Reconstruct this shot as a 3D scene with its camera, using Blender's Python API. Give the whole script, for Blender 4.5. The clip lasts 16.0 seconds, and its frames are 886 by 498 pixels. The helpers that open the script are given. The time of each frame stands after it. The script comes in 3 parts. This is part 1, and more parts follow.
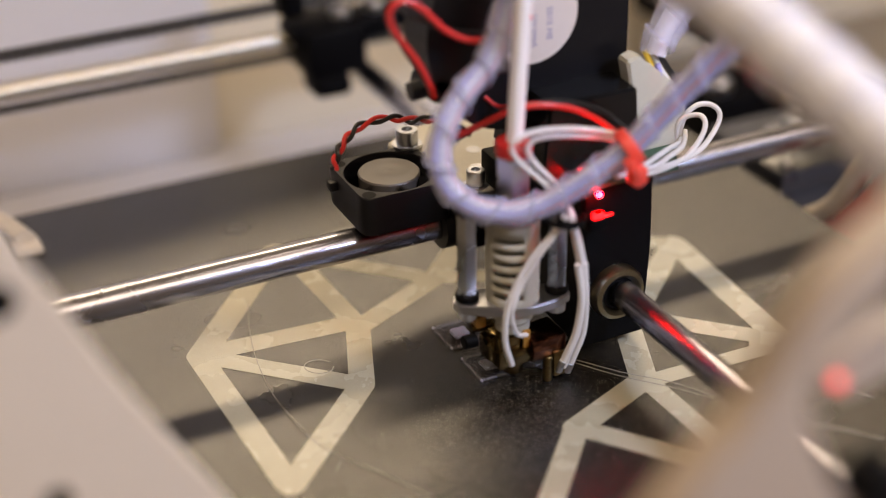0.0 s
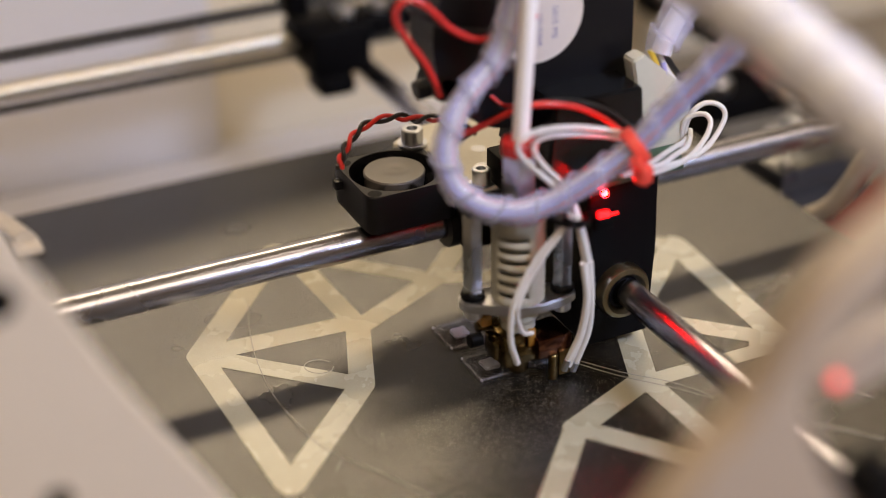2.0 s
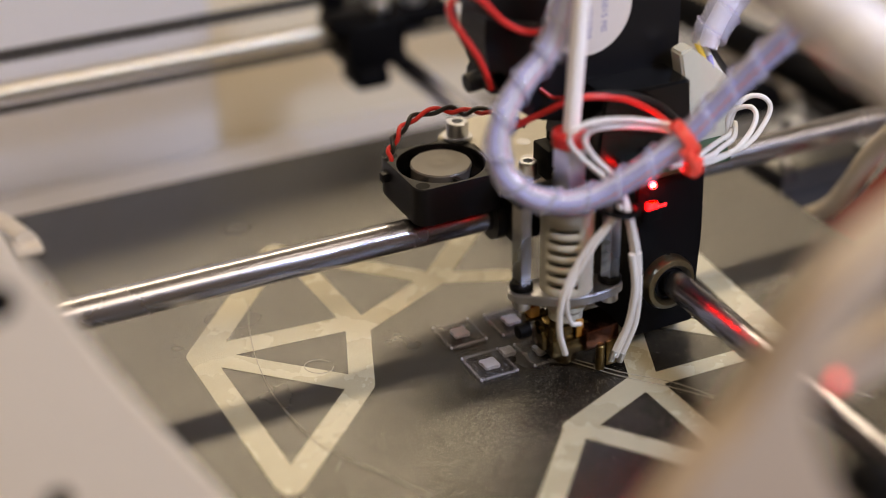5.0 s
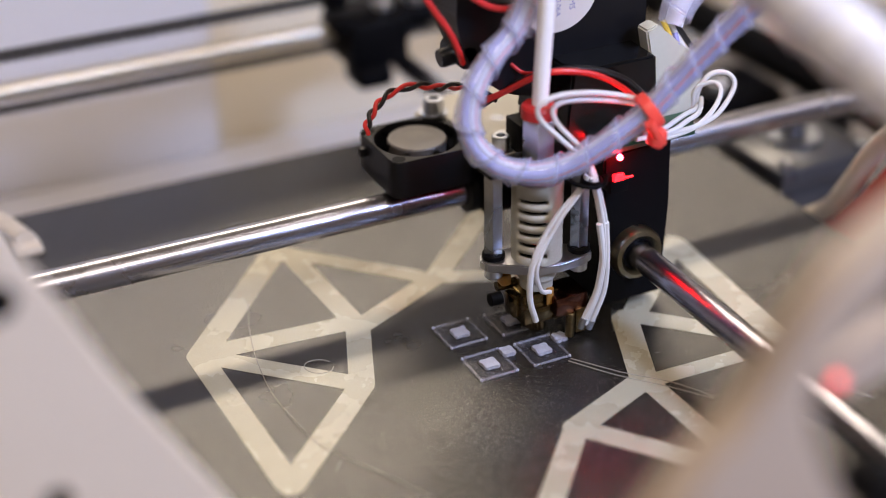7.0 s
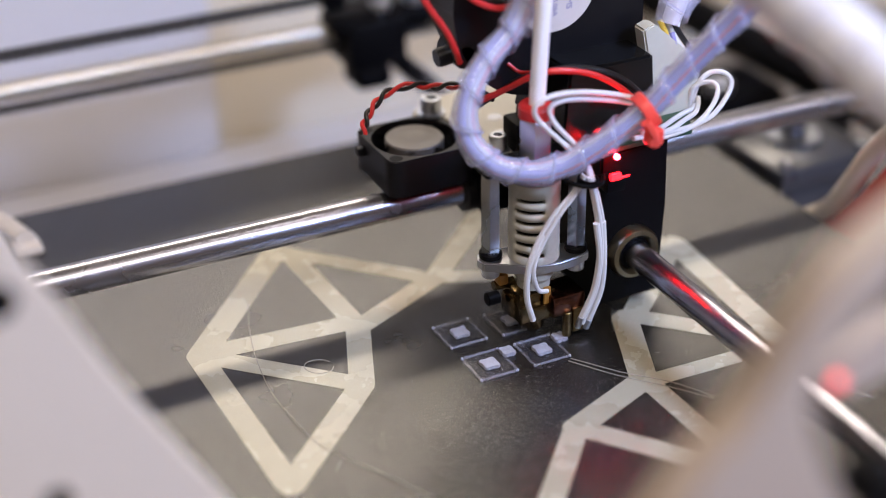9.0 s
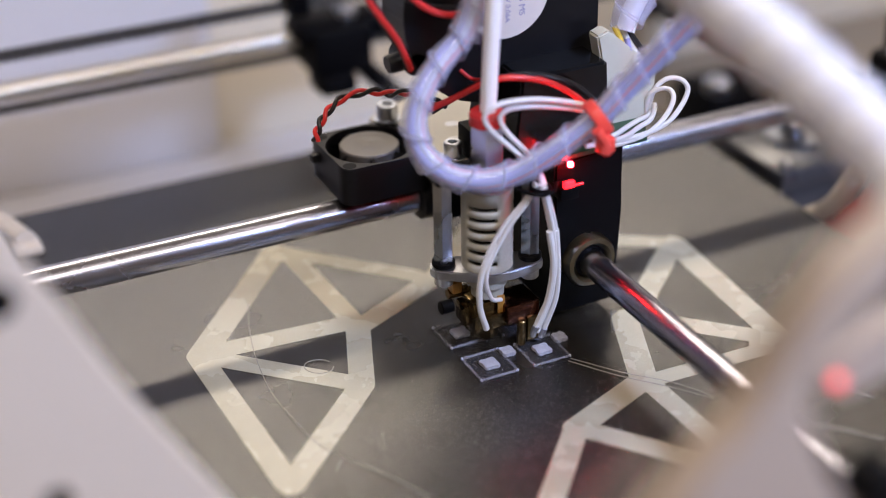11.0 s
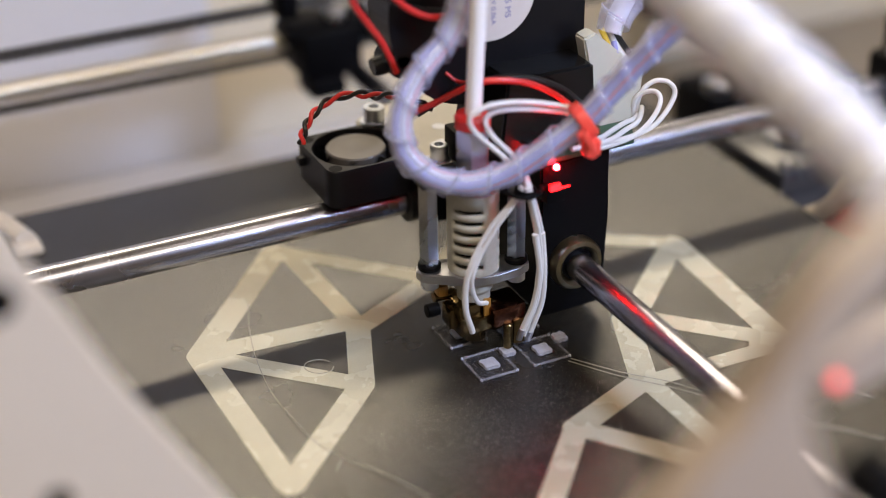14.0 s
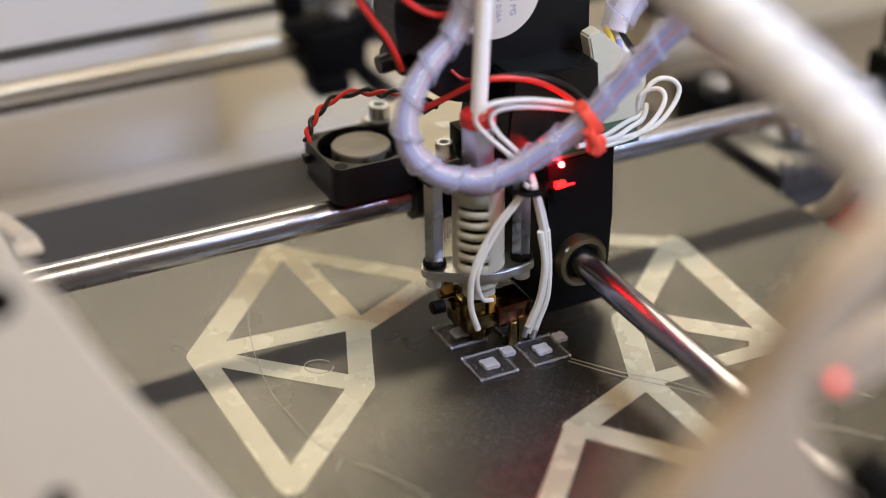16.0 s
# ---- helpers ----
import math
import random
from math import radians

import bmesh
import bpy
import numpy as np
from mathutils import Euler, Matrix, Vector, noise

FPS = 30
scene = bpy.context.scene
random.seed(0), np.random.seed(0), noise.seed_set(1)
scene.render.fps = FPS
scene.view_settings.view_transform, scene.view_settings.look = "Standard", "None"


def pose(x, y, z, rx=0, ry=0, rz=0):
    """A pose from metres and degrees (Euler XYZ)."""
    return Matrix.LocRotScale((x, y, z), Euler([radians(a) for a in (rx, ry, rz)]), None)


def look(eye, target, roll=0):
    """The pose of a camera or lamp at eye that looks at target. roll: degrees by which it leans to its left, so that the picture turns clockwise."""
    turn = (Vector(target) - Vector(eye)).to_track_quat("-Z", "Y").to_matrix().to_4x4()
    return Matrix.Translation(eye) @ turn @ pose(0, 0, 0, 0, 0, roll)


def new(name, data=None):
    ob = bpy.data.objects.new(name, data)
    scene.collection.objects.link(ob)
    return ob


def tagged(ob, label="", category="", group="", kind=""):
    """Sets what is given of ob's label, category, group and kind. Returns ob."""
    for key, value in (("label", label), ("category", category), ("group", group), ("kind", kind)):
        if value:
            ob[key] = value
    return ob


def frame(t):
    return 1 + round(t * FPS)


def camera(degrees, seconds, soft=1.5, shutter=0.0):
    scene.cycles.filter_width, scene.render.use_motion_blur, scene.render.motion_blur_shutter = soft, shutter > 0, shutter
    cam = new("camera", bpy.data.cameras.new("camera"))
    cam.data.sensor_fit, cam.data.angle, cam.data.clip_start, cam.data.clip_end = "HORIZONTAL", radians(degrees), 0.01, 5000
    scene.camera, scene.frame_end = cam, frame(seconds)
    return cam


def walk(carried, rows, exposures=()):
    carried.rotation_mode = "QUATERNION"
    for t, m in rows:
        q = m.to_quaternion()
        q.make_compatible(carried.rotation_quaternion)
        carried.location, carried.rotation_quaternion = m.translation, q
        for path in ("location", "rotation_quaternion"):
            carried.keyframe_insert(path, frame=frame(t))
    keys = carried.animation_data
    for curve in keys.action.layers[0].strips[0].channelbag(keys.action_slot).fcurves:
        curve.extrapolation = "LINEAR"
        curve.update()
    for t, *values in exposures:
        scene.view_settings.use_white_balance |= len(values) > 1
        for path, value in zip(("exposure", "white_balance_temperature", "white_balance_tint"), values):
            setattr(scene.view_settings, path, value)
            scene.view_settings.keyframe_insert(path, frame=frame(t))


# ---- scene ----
MM = 0.001
cam = camera(31.9, 16.0, soft=0.9, shutter=0.5)
EYE = (-0.1931, -0.3645, 0.2667)
VIEW = Matrix(((0.898, 0.2278, -0.3764), (-0.4397, 0.4351, -0.7857), (-0.0152, 0.8711, 0.4909))).to_4x4()
CAM_POSE = Matrix.Translation(EYE) @ VIEW.to_quaternion().to_matrix().to_4x4()
cam.data.dof.use_dof = True
cam.data.dof.focus_distance = 0.480
cam.data.dof.aperture_fstop = 3.6
walk(cam, [(0, CAM_POSE), (16, CAM_POSE)],
     exposures=[(0, -0.08, 8300, 11), (4.2, -0.11, 8500, 6), (6.3, 0.0, 7250, 10), (7.0, 0.10, 6800, 11),
                (9.2, 0.14, 6400, 11), (11.3, 0.08, 6450, 11), (14.0, 0.07, 7100, 6), (16, 0.07, 7600, 2)])

# the print head's place, millimetres, by seconds; the nozzle's starting mark is the middle of the printed tiles
HEAD = [(0, -1.7, -18.5), (0.5, -2.7, -19.7), (1, -0.3, -19.7), (1.5, -3.7, -21.8), (2, 0.1, -18.6), (2.5, -3.7, -18.7),
        (3, -2.0, -18.4), (3.5, -0.5, -20.9), (3.7, -2.7, -18.0), (3.8, 4.2, -18.5), (3.9, 16.4, -19.2), (4, 15.5, -18.3),
        (4.2, 16.7, -18.5), (4.9, 15.2, -20.8), (5.6, 18.4, -18.2), (6.3, 18.8, -18.7), (6.5, 17.0, -21.3), (6.7, 17.5, -8.0), (7, 16.6, -0.3),
        (7.5, 19.8, 3.8), (8, 18.1, -0.6), (8.5, 20.2, 4.5), (9, 16.0, 0.5), (9.2, 17.9, 1.4), (9.9, 19.5, 4.0), (10.4, 16.5, 1.0),
        (10.7, 2.0, 2.0), (11.3, 0.4, 3.6), (11.5, -0.7, 4.6), (12, -3.5, 0.5), (12.5, -1.4, 0.8), (13, -2.7, 3.8), (13.5, -0.9, 0.5),
        (14, -3.8, 2.9), (14.5, 0, 0), (15, -2.0, 4.8), (15.5, -2.8, 2.4), (16, -1.6, 3.7)]

# ---- light ----
world = bpy.data.worlds.new("room_air")
scene.world = world
world.use_nodes = True
world.node_tree.nodes["Background"].inputs[0].default_value = (0.9, 0.85, 0.8, 1)
world.node_tree.nodes["Background"].inputs[1].default_value = 0.02


def area_lamp(name, eye, target, sx, sy, watts, colour):
    data = bpy.data.lights.new(name, "AREA")
    data.shape, data.size, data.size_y, data.energy, data.color = "RECTANGLE", sx, sy, watts, colour
    ob = new(name, data)
    ob.matrix_world = look(eye, target)
    return ob


area_lamp("unseen_overhead_lamp", (0.5, 1.82, 2.0), (0.5, 0, 0), 2.3, 0.22, 53, (1.0, 0.86, 0.70))
# unseen fill, added to brighten the back panel and the head's front
area_lamp("unseen_overhead_lamp", (-0.3, -1.3, 2.2), (0, 0.2, 0.1), 2.4, 1.0, 52, (1.0, 0.86, 0.74))
# added and unseen: gives the front-to-back rod its long pale streak
area_lamp("unseen_overhead_lamp", (1.1, -0.5, 2.1), (0.1, 0, 0), 0.18, 2.4, 13, (1.0, 0.88, 0.78))
# unseen and of unknown source: stands in for bluish light on head and hose
area_lamp("unseen_cool_light", (0.27, -0.43, 0.44), (0.0, -0.02, 0.06), 0.16, 0.07, 4.3, (0.46, 0.60, 1.0))


# ---- materials ----
def mat(name, base, rough=0.5, metal=0.0, grain=0.0, grain_size=0.002, bump=0.0, second=None, spots=0.02, coat=0.0,
        emit=None, power=0.0, spec=0.5, ior=1.5, trans=0.0, rough_var=0.08, sss=0.0, clear=1.0, coat_rough=0.03, coat_ior=1.5):
    """Principled surface with two scales of noise: fine grain and broad stains."""
    m = bpy.data.materials.new(name)
    m.use_nodes = True
    t = m.node_tree
    b = t.nodes["Principled BSDF"]
    tc = t.nodes.new("ShaderNodeTexCoord")
    n1 = t.nodes.new("ShaderNodeTexNoise")
    n1.inputs["Scale"].default_value, n1.inputs["Detail"].default_value = 1 / grain_size, 4
    n2 = t.nodes.new("ShaderNodeTexNoise")
    n2.inputs["Scale"].default_value, n2.inputs["Detail"].default_value = 1 / spots, 5
    for n in (n1, n2):
        t.links.new(tc.outputs["Object"], n.inputs["Vector"])
    second = second or tuple(c * (1 - 0.5 * grain) for c in base)
    ramp = t.nodes.new("ShaderNodeValToRGB")
    ramp.color_ramp.elements[0].position, ramp.color_ramp.elements[1].position = 0.35, 0.68
    ramp.color_ramp.elements[0].color, ramp.color_ramp.elements[1].color = (*second, 1), (*base, 1)
    mix = t.nodes.new("ShaderNodeMath")
    mix.operation = "MULTIPLY_ADD"
    mix.inputs[1].default_value = 0.5
    half = t.nodes.new("ShaderNodeMath")
    half.operation = "MULTIPLY"
    half.inputs[1].default_value = 0.5
    t.links.new(n2.outputs["Fac"], half.inputs[0])
    t.links.new(n1.outputs["Fac"], mix.inputs[0])
    t.links.new(half.outputs[0], mix.inputs[2])
    t.links.new(mix.outputs[0], ramp.inputs[0])
    t.links.new(ramp.outputs[0], b.inputs["Base Color"])
    rr = t.nodes.new("ShaderNodeMapRange")
    rr.inputs["To Min"].default_value = max(0.02, rough - rough_var)
    rr.inputs["To Max"].default_value = min(1, rough + rough_var)
    t.links.new(n2.outputs["Fac"], rr.inputs[0])
    t.links.new(rr.outputs[0], b.inputs["Roughness"])
    b.inputs["Metallic"].default_value = metal
    b.inputs["Specular IOR Level"].default_value = spec
    b.inputs["IOR"].default_value = ior
    b.inputs["Coat Weight"].default_value = coat
    b.inputs["Coat Roughness"].default_value = coat_rough
    b.inputs["Coat IOR"].default_value = coat_ior
    b.inputs["Transmission Weight"].default_value = trans
    b.inputs["Subsurface Weight"].default_value = sss
    b.inputs["Subsurface Radius"].default_value = (0.002, 0.002, 0.002)
    b.inputs["Alpha"].default_value = clear
    if bump:
        bu = t.nodes.new("ShaderNodeBump")
        bu.inputs["Strength"].default_value, bu.inputs["Distance"].default_value = bump, 0.0003
        t.links.new(n1.outputs["Fac"], bu.inputs["Height"])
        t.links.new(bu.outputs[0], b.inputs["Normal"])
    if emit:
        b.inputs["Emission Color"].default_value = (*emit, 1)
        b.inputs["Emission Strength"].default_value = power
    return m


M = dict(
    bed=mat("black_bed_coating", (0.010, 0.009, 0.008), 0.26, grain=0.5, grain_size=0.00045, bump=0.6, spots=0.03, rough_var=0.05, ior=1.75),
    art=mat("cream_bed_print", (0.41, 0.39, 0.30), 0.27, grain=0.4, grain_size=0.00042, bump=0.4, spots=0.016, rough_var=0.1, ior=1.55),
    steel=mat("polished_steel", (0.36, 0.36, 0.41), 0.26, 1.0, grain=0.12, grain_size=0.004, rough_var=0.05),
    # base colour carries the warm reflection of back panel and lamp
    warm_lit_dull_steel=mat("warm_lit_dull_steel", (0.66, 0.62, 0.53), 0.46, 1.0, grain=0.2, grain_size=0.004, rough_var=0.06),
    tape=mat("glossy_black_tape", (0.005, 0.005, 0.006), 0.24, grain=0.3, grain_size=0.004, bump=0.35, spec=0.25),
    zinc=mat("zinc_plated_steel", (0.62, 0.65, 0.72), 0.28, 1.0, grain=0.2, grain_size=0.001),
    alu=mat("brushed_aluminium", (0.45, 0.46, 0.50), 0.35, 1.0, grain=0.2, grain_size=0.001, bump=0.05),
    dark_alu=mat("dark_anodised_aluminium", (0.34, 0.36, 0.40), 0.27, 1.0, grain=0.2, grain_size=0.001),
    brass=mat("tarnished_brass", (0.24, 0.165, 0.07), 0.27, 1.0, grain=0.6, grain_size=0.0016, second=(0.05, 0.035, 0.02)),
    bronze=mat("bronze_bush", (0.30, 0.27, 0.19), 0.3, 1.0, grain=0.4, grain_size=0.001),
    black=mat("black_plastic", (0.006, 0.006, 0.008), 0.36, spec=0.2, grain=0.3, grain_size=0.0007, bump=0.05),
    matt=mat("matt_black_plastic", (0.003, 0.003, 0.004), 0.5, spec=0.06, grain=0.3, grain_size=0.0005, bump=0.1),
    printed=mat("printed_black_plastic", (0.003, 0.003, 0.004), 0.45, spec=0.07, grain=0.3, grain_size=0.0005, bump=0.15),
    motor=mat("dark_grey_motor_paint", (0.035, 0.038, 0.048), 0.3, grain=0.3, grain_size=0.002),
    peek=mat("bone_coloured_insulator", (0.40, 0.39, 0.34), 0.45, grain=0.25, grain_size=0.001, bump=0.05),
    plate=mat("cream_lacquered_plate", (0.60, 0.58, 0.52), 0.35, grain=0.2, grain_size=0.002),
    # white raised a little in place of lamp light on the hose core
    ptfe=mat("milky_tube", (0.84, 0.84, 0.88), 0.35, grain=0.06, sss=0.3),
    wrap=mat("clear_spiral_wrap", (0.62, 0.66, 0.92), 0.12, grain=0.1, clear=0.27, coat=0.6),
    # whiter copy of the clear wrap; lamp light on the hose is in its colour
    hose=mat("lit_clear_hose_wrap", (0.92, 0.92, 0.96), 0.25, grain=0.05, clear=0.4, coat=0.4),
    wire_white=mat("white_wire", (0.66, 0.66, 0.68), 0.42, grain=0.06),
    wire_red=mat("red_wire", (0.62, 0.03, 0.03), 0.35, grain=0.1),
    wire_black=mat("black_wire", (0.012, 0.012, 0.014), 0.35, grain=0.1),
    wire_blue=mat("violet_wire", (0.25, 0.25, 0.58), 0.4, grain=0.1),
    wire_pink=mat("pink_wire", (0.70, 0.30, 0.30), 0.4, grain=0.1),
    wire_yellow=mat("yellow_wire", (0.65, 0.45, 0.05), 0.4, grain=0.1),
    red=mat("red_plastic", (0.55, 0.02, 0.02), 0.35, grain=0.1),
    red_tie=mat("red_cable_tie", (0.85, 0.08, 0.06), 0.35, grain=0.05, sss=0.1),
    label=mat("grey_paper_label", (0.62, 0.57, 0.55), 0.5, grain=0.08),
    ink=mat("violet_ink", (0.16, 0.15, 0.34), 0.6),
    hub=mat("grey_spinning_hub", (0.105, 0.095, 0.09), 0.45, grain=0.1),
    pcb=mat("green_circuit_board", (0.012, 0.06, 0.03), 0.4, grain=0.2),
    socket=mat("ivory_connector", (0.50, 0.50, 0.44), 0.45, grain=0.1),
    panel=mat("white_lacquered_panel", (0.66, 0.595, 0.515), 0.45, grain=0.08, spots=0.06),
    # panel white darkened and browned: the front arm's shade is in the colour
    arm=mat("shaded_ivory_plastic", (0.42, 0.345, 0.285), 0.45, grain=0.08, spots=0.06),
    room=mat("dim_room_wall", (0.30, 0.27, 0.24), 0.6, grain=0.1, spots=0.2),
    # unseen north wall, toned for what the bed mirrors
    far_wall=mat("bed_reflection_wall", (0.34, 0.30, 0.245), 0.6, grain=0.1, spots=0.2),
    wall=mat("warm_white_wall", (0.76, 0.69, 0.56), 0.6, grain=0.1, spots=0.2),
    grey_wall=mat("cool_white_wall", (0.68, 0.67, 0.70), 0.6, grain=0.1, spots=0.2),
    table=mat("pale_table", (0.24, 0.205, 0.165), 0.5, grain=0.15, spots=0.05),
    belt=mat("grey_rubber_belt", (0.05, 0.047, 0.045), 0.6, grain=0.2),
    resin=mat("clear_print", (0.62, 0.64, 0.78), 0.25, grain=0.2, grain_size=0.0005, bump=0.2, clear=0.17),
    film=mat("clear_print_film", (0.5, 0.5, 0.6), 0.2, clear=0.02),
    resin_solid=mat("frosted_print", (0.47, 0.49, 0.59), 0.3, grain=0.8, grain_size=0.0008, bump=0.9),
    dust=mat("pale_dust_glints", (0.45, 0.42, 0.37), 0.3, coat=0.5),
    seam=mat("violet_seam", (0.50, 0.49, 0.68), 0.3, clear=0.5),
    strand=mat("pale_filament", (0.55, 0.52, 0.46), 0.35, clear=0.4),
    amber=mat("amber_tape", (0.36, 0.17, 0.03), 0.3, grain=0.3),
    copper=mat("copper", (0.22, 0.10, 0.06), 0.22, 1.0, grain=0.5, grain_size=0.001, second=(0.07, 0.025, 0.02)),
    glow=mat("red_lamp_lens", (0.9, 0.1, 0.1), 0.3, emit=(1.0, 0.12, 0.14), power=2.2),
    led=mat("red_led_glow", (1, 0.1, 0.1), 0.3, emit=(1.0, 0.004, 0.008), power=700),
    led_body=mat("lit_red_lens", (0.9, 0.05, 0.05), 0.3, emit=(1.0, 0.006, 0.012), power=5),
)


# ---- mesh helpers: all in millimetres ----
def finish(name, bm, material, parent=None, label="", smooth=True):
    bmesh.ops.recalc_face_normals(bm, faces=bm.faces)
    me = bpy.data.meshes.new(name)
    bm.to_mesh(me)
    bm.free()
    me.materials.append(M[material])
    if smooth:
        me.shade_smooth()
        me.set_sharp_from_angle(angle=radians(32))
    ob = new(name, me)
    if parent:
        ob.parent = parent
    if label:
        ob["label"] = label
    return ob


part = finish


def empty(name, x=0, y=0, z=0):
    ob = new(name)
    ob.location = (x * MM, y * MM, z * MM)
    ob.empty_display_size = 0.01
    return ob


def box(lo, hi, bevel=0.4, seg=2, bm=None):
    out = bm or bmesh.new()
    one = bmesh.new()
    bmesh.ops.create_cube(one, size=1)
    for v in one.verts:
        v.co = Vector([(lo[i] + hi[i]) / 2 + v.co[i] * (hi[i] - lo[i]) for i in range(3)]) * MM
    if bevel:
        bmesh.ops.bevel(one, geom=one.edges[:], offset=bevel * MM, segments=seg, affect="EDGES", profile=0.5)
    return merge(out, one)


def merge(out, one):
    me = bpy.data.meshes.new("scratch")
    one.to_mesh(me)
    one.free()
    out.from_mesh(me)
    bpy.data.meshes.remove(me)
    return out


def lathe(profile, base, axis=(0, 0, 1), seg=32, bm=None, cap=True):
    """Turns (radius, height) pairs round an axis from base."""
    out = bm or bmesh.new()
    q = Vector(axis).normalized().to_track_quat("Z", "Y")
    rings = []
    for r, h in profile:
        rings.append([out.verts.new((Vector(base) + q @ Vector((r * math.cos(2 * math.pi * i / seg), r * math.sin(2 * math.pi * i / seg), h))) * MM)
                      for i in range(seg)])
    for a, b in zip(rings, rings[1:]):
        for i in range(seg):
            out.faces.new((a[i], a[(i + 1) % seg], b[(i + 1) % seg], b[i]))
    if cap:
        out.faces.new(rings[0][::-1])
        out.faces.new(rings[-1])
    return out


def rod(a, b, r, bevel=0.4, seg=32, bm=None):
    a, b = Vector(a), Vector(b)
    n = (b - a).length
    return lathe([(r - bevel, 0), (r, bevel), (r, n - bevel), (r - bevel, n)], a, b - a, seg, bm)


def spline(pts, n=10):
    """Catmull-Rom through the points."""
    p = [Vector(q) for q in pts]
    p = [2 * p[0] - p[1]] + p + [2 * p[-1] - p[-2]]
    out = []
    for i in range(1, len(p) - 2):
        for k in range(n):
            t = k / n
            a, b, c, d = p[i - 1], p[i], p[i + 1], p[i + 2]
            out.append(0.5 * (2 * b + (c - a) * t + (2 * a - 5 * b + 4 * c - d) * t * t + (3 * b - a - 3 * c + d) * t ** 3))
    out.append(p[-2])
    return out


def frames_along(path):
    """A side and an up vector that turn as little as may be along a path."""
    up = Vector((0.3, 0.2, 1)).normalized()
    out = []
    for i, p in enumerate(path):
        d = (path[min(i + 1, len(path) - 1)] - path[max(i - 1, 0)]).normalized()
        up = (up - d * up.dot(d)).normalized()
        out.append((p, d, d.cross(up), up))
    return out


def tube(pts, r, n=10, seg=12, bm=None, flat=1.0, cap=True, radii=None):
    out = bm or bmesh.new()
    path = spline(pts, n) if n > 1 else [Vector(p) for p in pts]
    rings = []
    for i, (p, d, s, u) in enumerate(frames_along(path)):
        rr = r if radii is None else radii(i / (len(path) - 1))
        rings.append([out.verts.new((p + (s * math.cos(2 * math.pi * k / seg) + u * flat * math.sin(2 * math.pi * k / seg)) * rr) * MM) for k in range(seg)])
    for a, b in zip(rings, rings[1:]):
        for k in range(seg):
            out.faces.new((a[k], a[(k + 1) % seg], b[(k + 1) % seg], b[k]))
    if cap:
        out.faces.new(rings[0][::-1])
        out.faces.new(rings[-1])
    return out


def slab(outline, z0, z1, bm=None, bevel=0.0, to=lambda x, y, z: (x, y, z)):
    """An outline (x, y) raised from z0 to z1; to() may lay it into another plane."""
    out = bm or bmesh.new()
    one = bmesh.new()
    low = [one.verts.new(Vector(to(x, y, z0)) * MM) for x, y in outline]
    high = [one.verts.new(Vector(to(x, y, z1)) * MM) for x, y in outline]
    one.faces.new(low[::-1])
    one.faces.new(high)
    k = len(outline)
    for i in range(k):
        one.faces.new((low[i], low[(i + 1) % k], high[(i + 1) % k], high[i]))
    if bevel:
        bmesh.ops.bevel(one, geom=one.edges[:], offset=bevel * MM, segments=2, affect="EDGES")
    bmesh.ops.recalc_face_normals(one, faces=one.faces)
    return merge(out, one)


def round_rect(cx, cy, w, h, r, n=5):
    out = []
    for sx, sy, a0 in ((1, 1, 0), (-1, 1, 90), (-1, -1, 180), (1, -1, 270)):
        for k in range(n + 1):
            a = radians(a0 + 90 * k / n)
            out.append((cx + sx * (w / 2 - r) + r * math.cos(a), cy + sy * (h / 2 - r) + r * math.sin(a)))
    return out


def spiral_wrap(name, path, r, pitch, parent, material="wrap"):
    """A clear band wound in a helix round a path: each turn flares outwards and its edge laps over the next turn."""
    bm = bmesh.new()
    rows, lengths = frames_along(path), [0.0]
    for a, b in zip(path, path[1:]):
        lengths.append(lengths[-1] + (b - a).length)
    seg, across, lap = 20, 4, 1.12
    turns = lengths[-1] / pitch

    def spot(run, a, rad):
        run = min(max(run, 0), lengths[-1] - 1e-4)
        i = max(k for k in range(len(lengths) - 1) if lengths[k] <= run)
        f = (run - lengths[i]) / (lengths[i + 1] - lengths[i])
        p, s, u = rows[i][0].lerp(rows[i + 1][0], f), rows[i][2].lerp(rows[i + 1][2], f), rows[i][3].lerp(rows[i + 1][3], f)
        return p + (s * math.cos(a) + u * math.sin(a)) * rad
    strip = []
    for n in range(int(turns * seg)):
        a = 2 * math.pi * n / seg
        line = []
        for k in range(across + 1):
            f = k / across
            run = (n / seg + (f - 0.5) * lap) * pitch
            line.append(bm.verts.new(spot(run, a, r + 1.0 * f * f) * MM))
        strip.append(line)
    for a, b in zip(strip, strip[1:]):
        for k in range(across):
            bm.faces.new((a[k], a[k + 1], b[k + 1], b[k]))
    ob = finish(name, bm, material, parent, "clear spiral cable wrap")
    sol = ob.modifiers.new("thickness", "SOLIDIFY")
    sol.thickness, sol.offset = 0.3 * MM, 0
    edge = [spot((n / seg + 0.5 * lap) * pitch, 2 * math.pi * n / seg, r + 1.0) for n in range(int((turns - 0.56) * seg))]
    finish("wrap_edge", tube(edge, 0.17, 1, 5), "seam", ob, "thin edge of the wrap")
    return ob


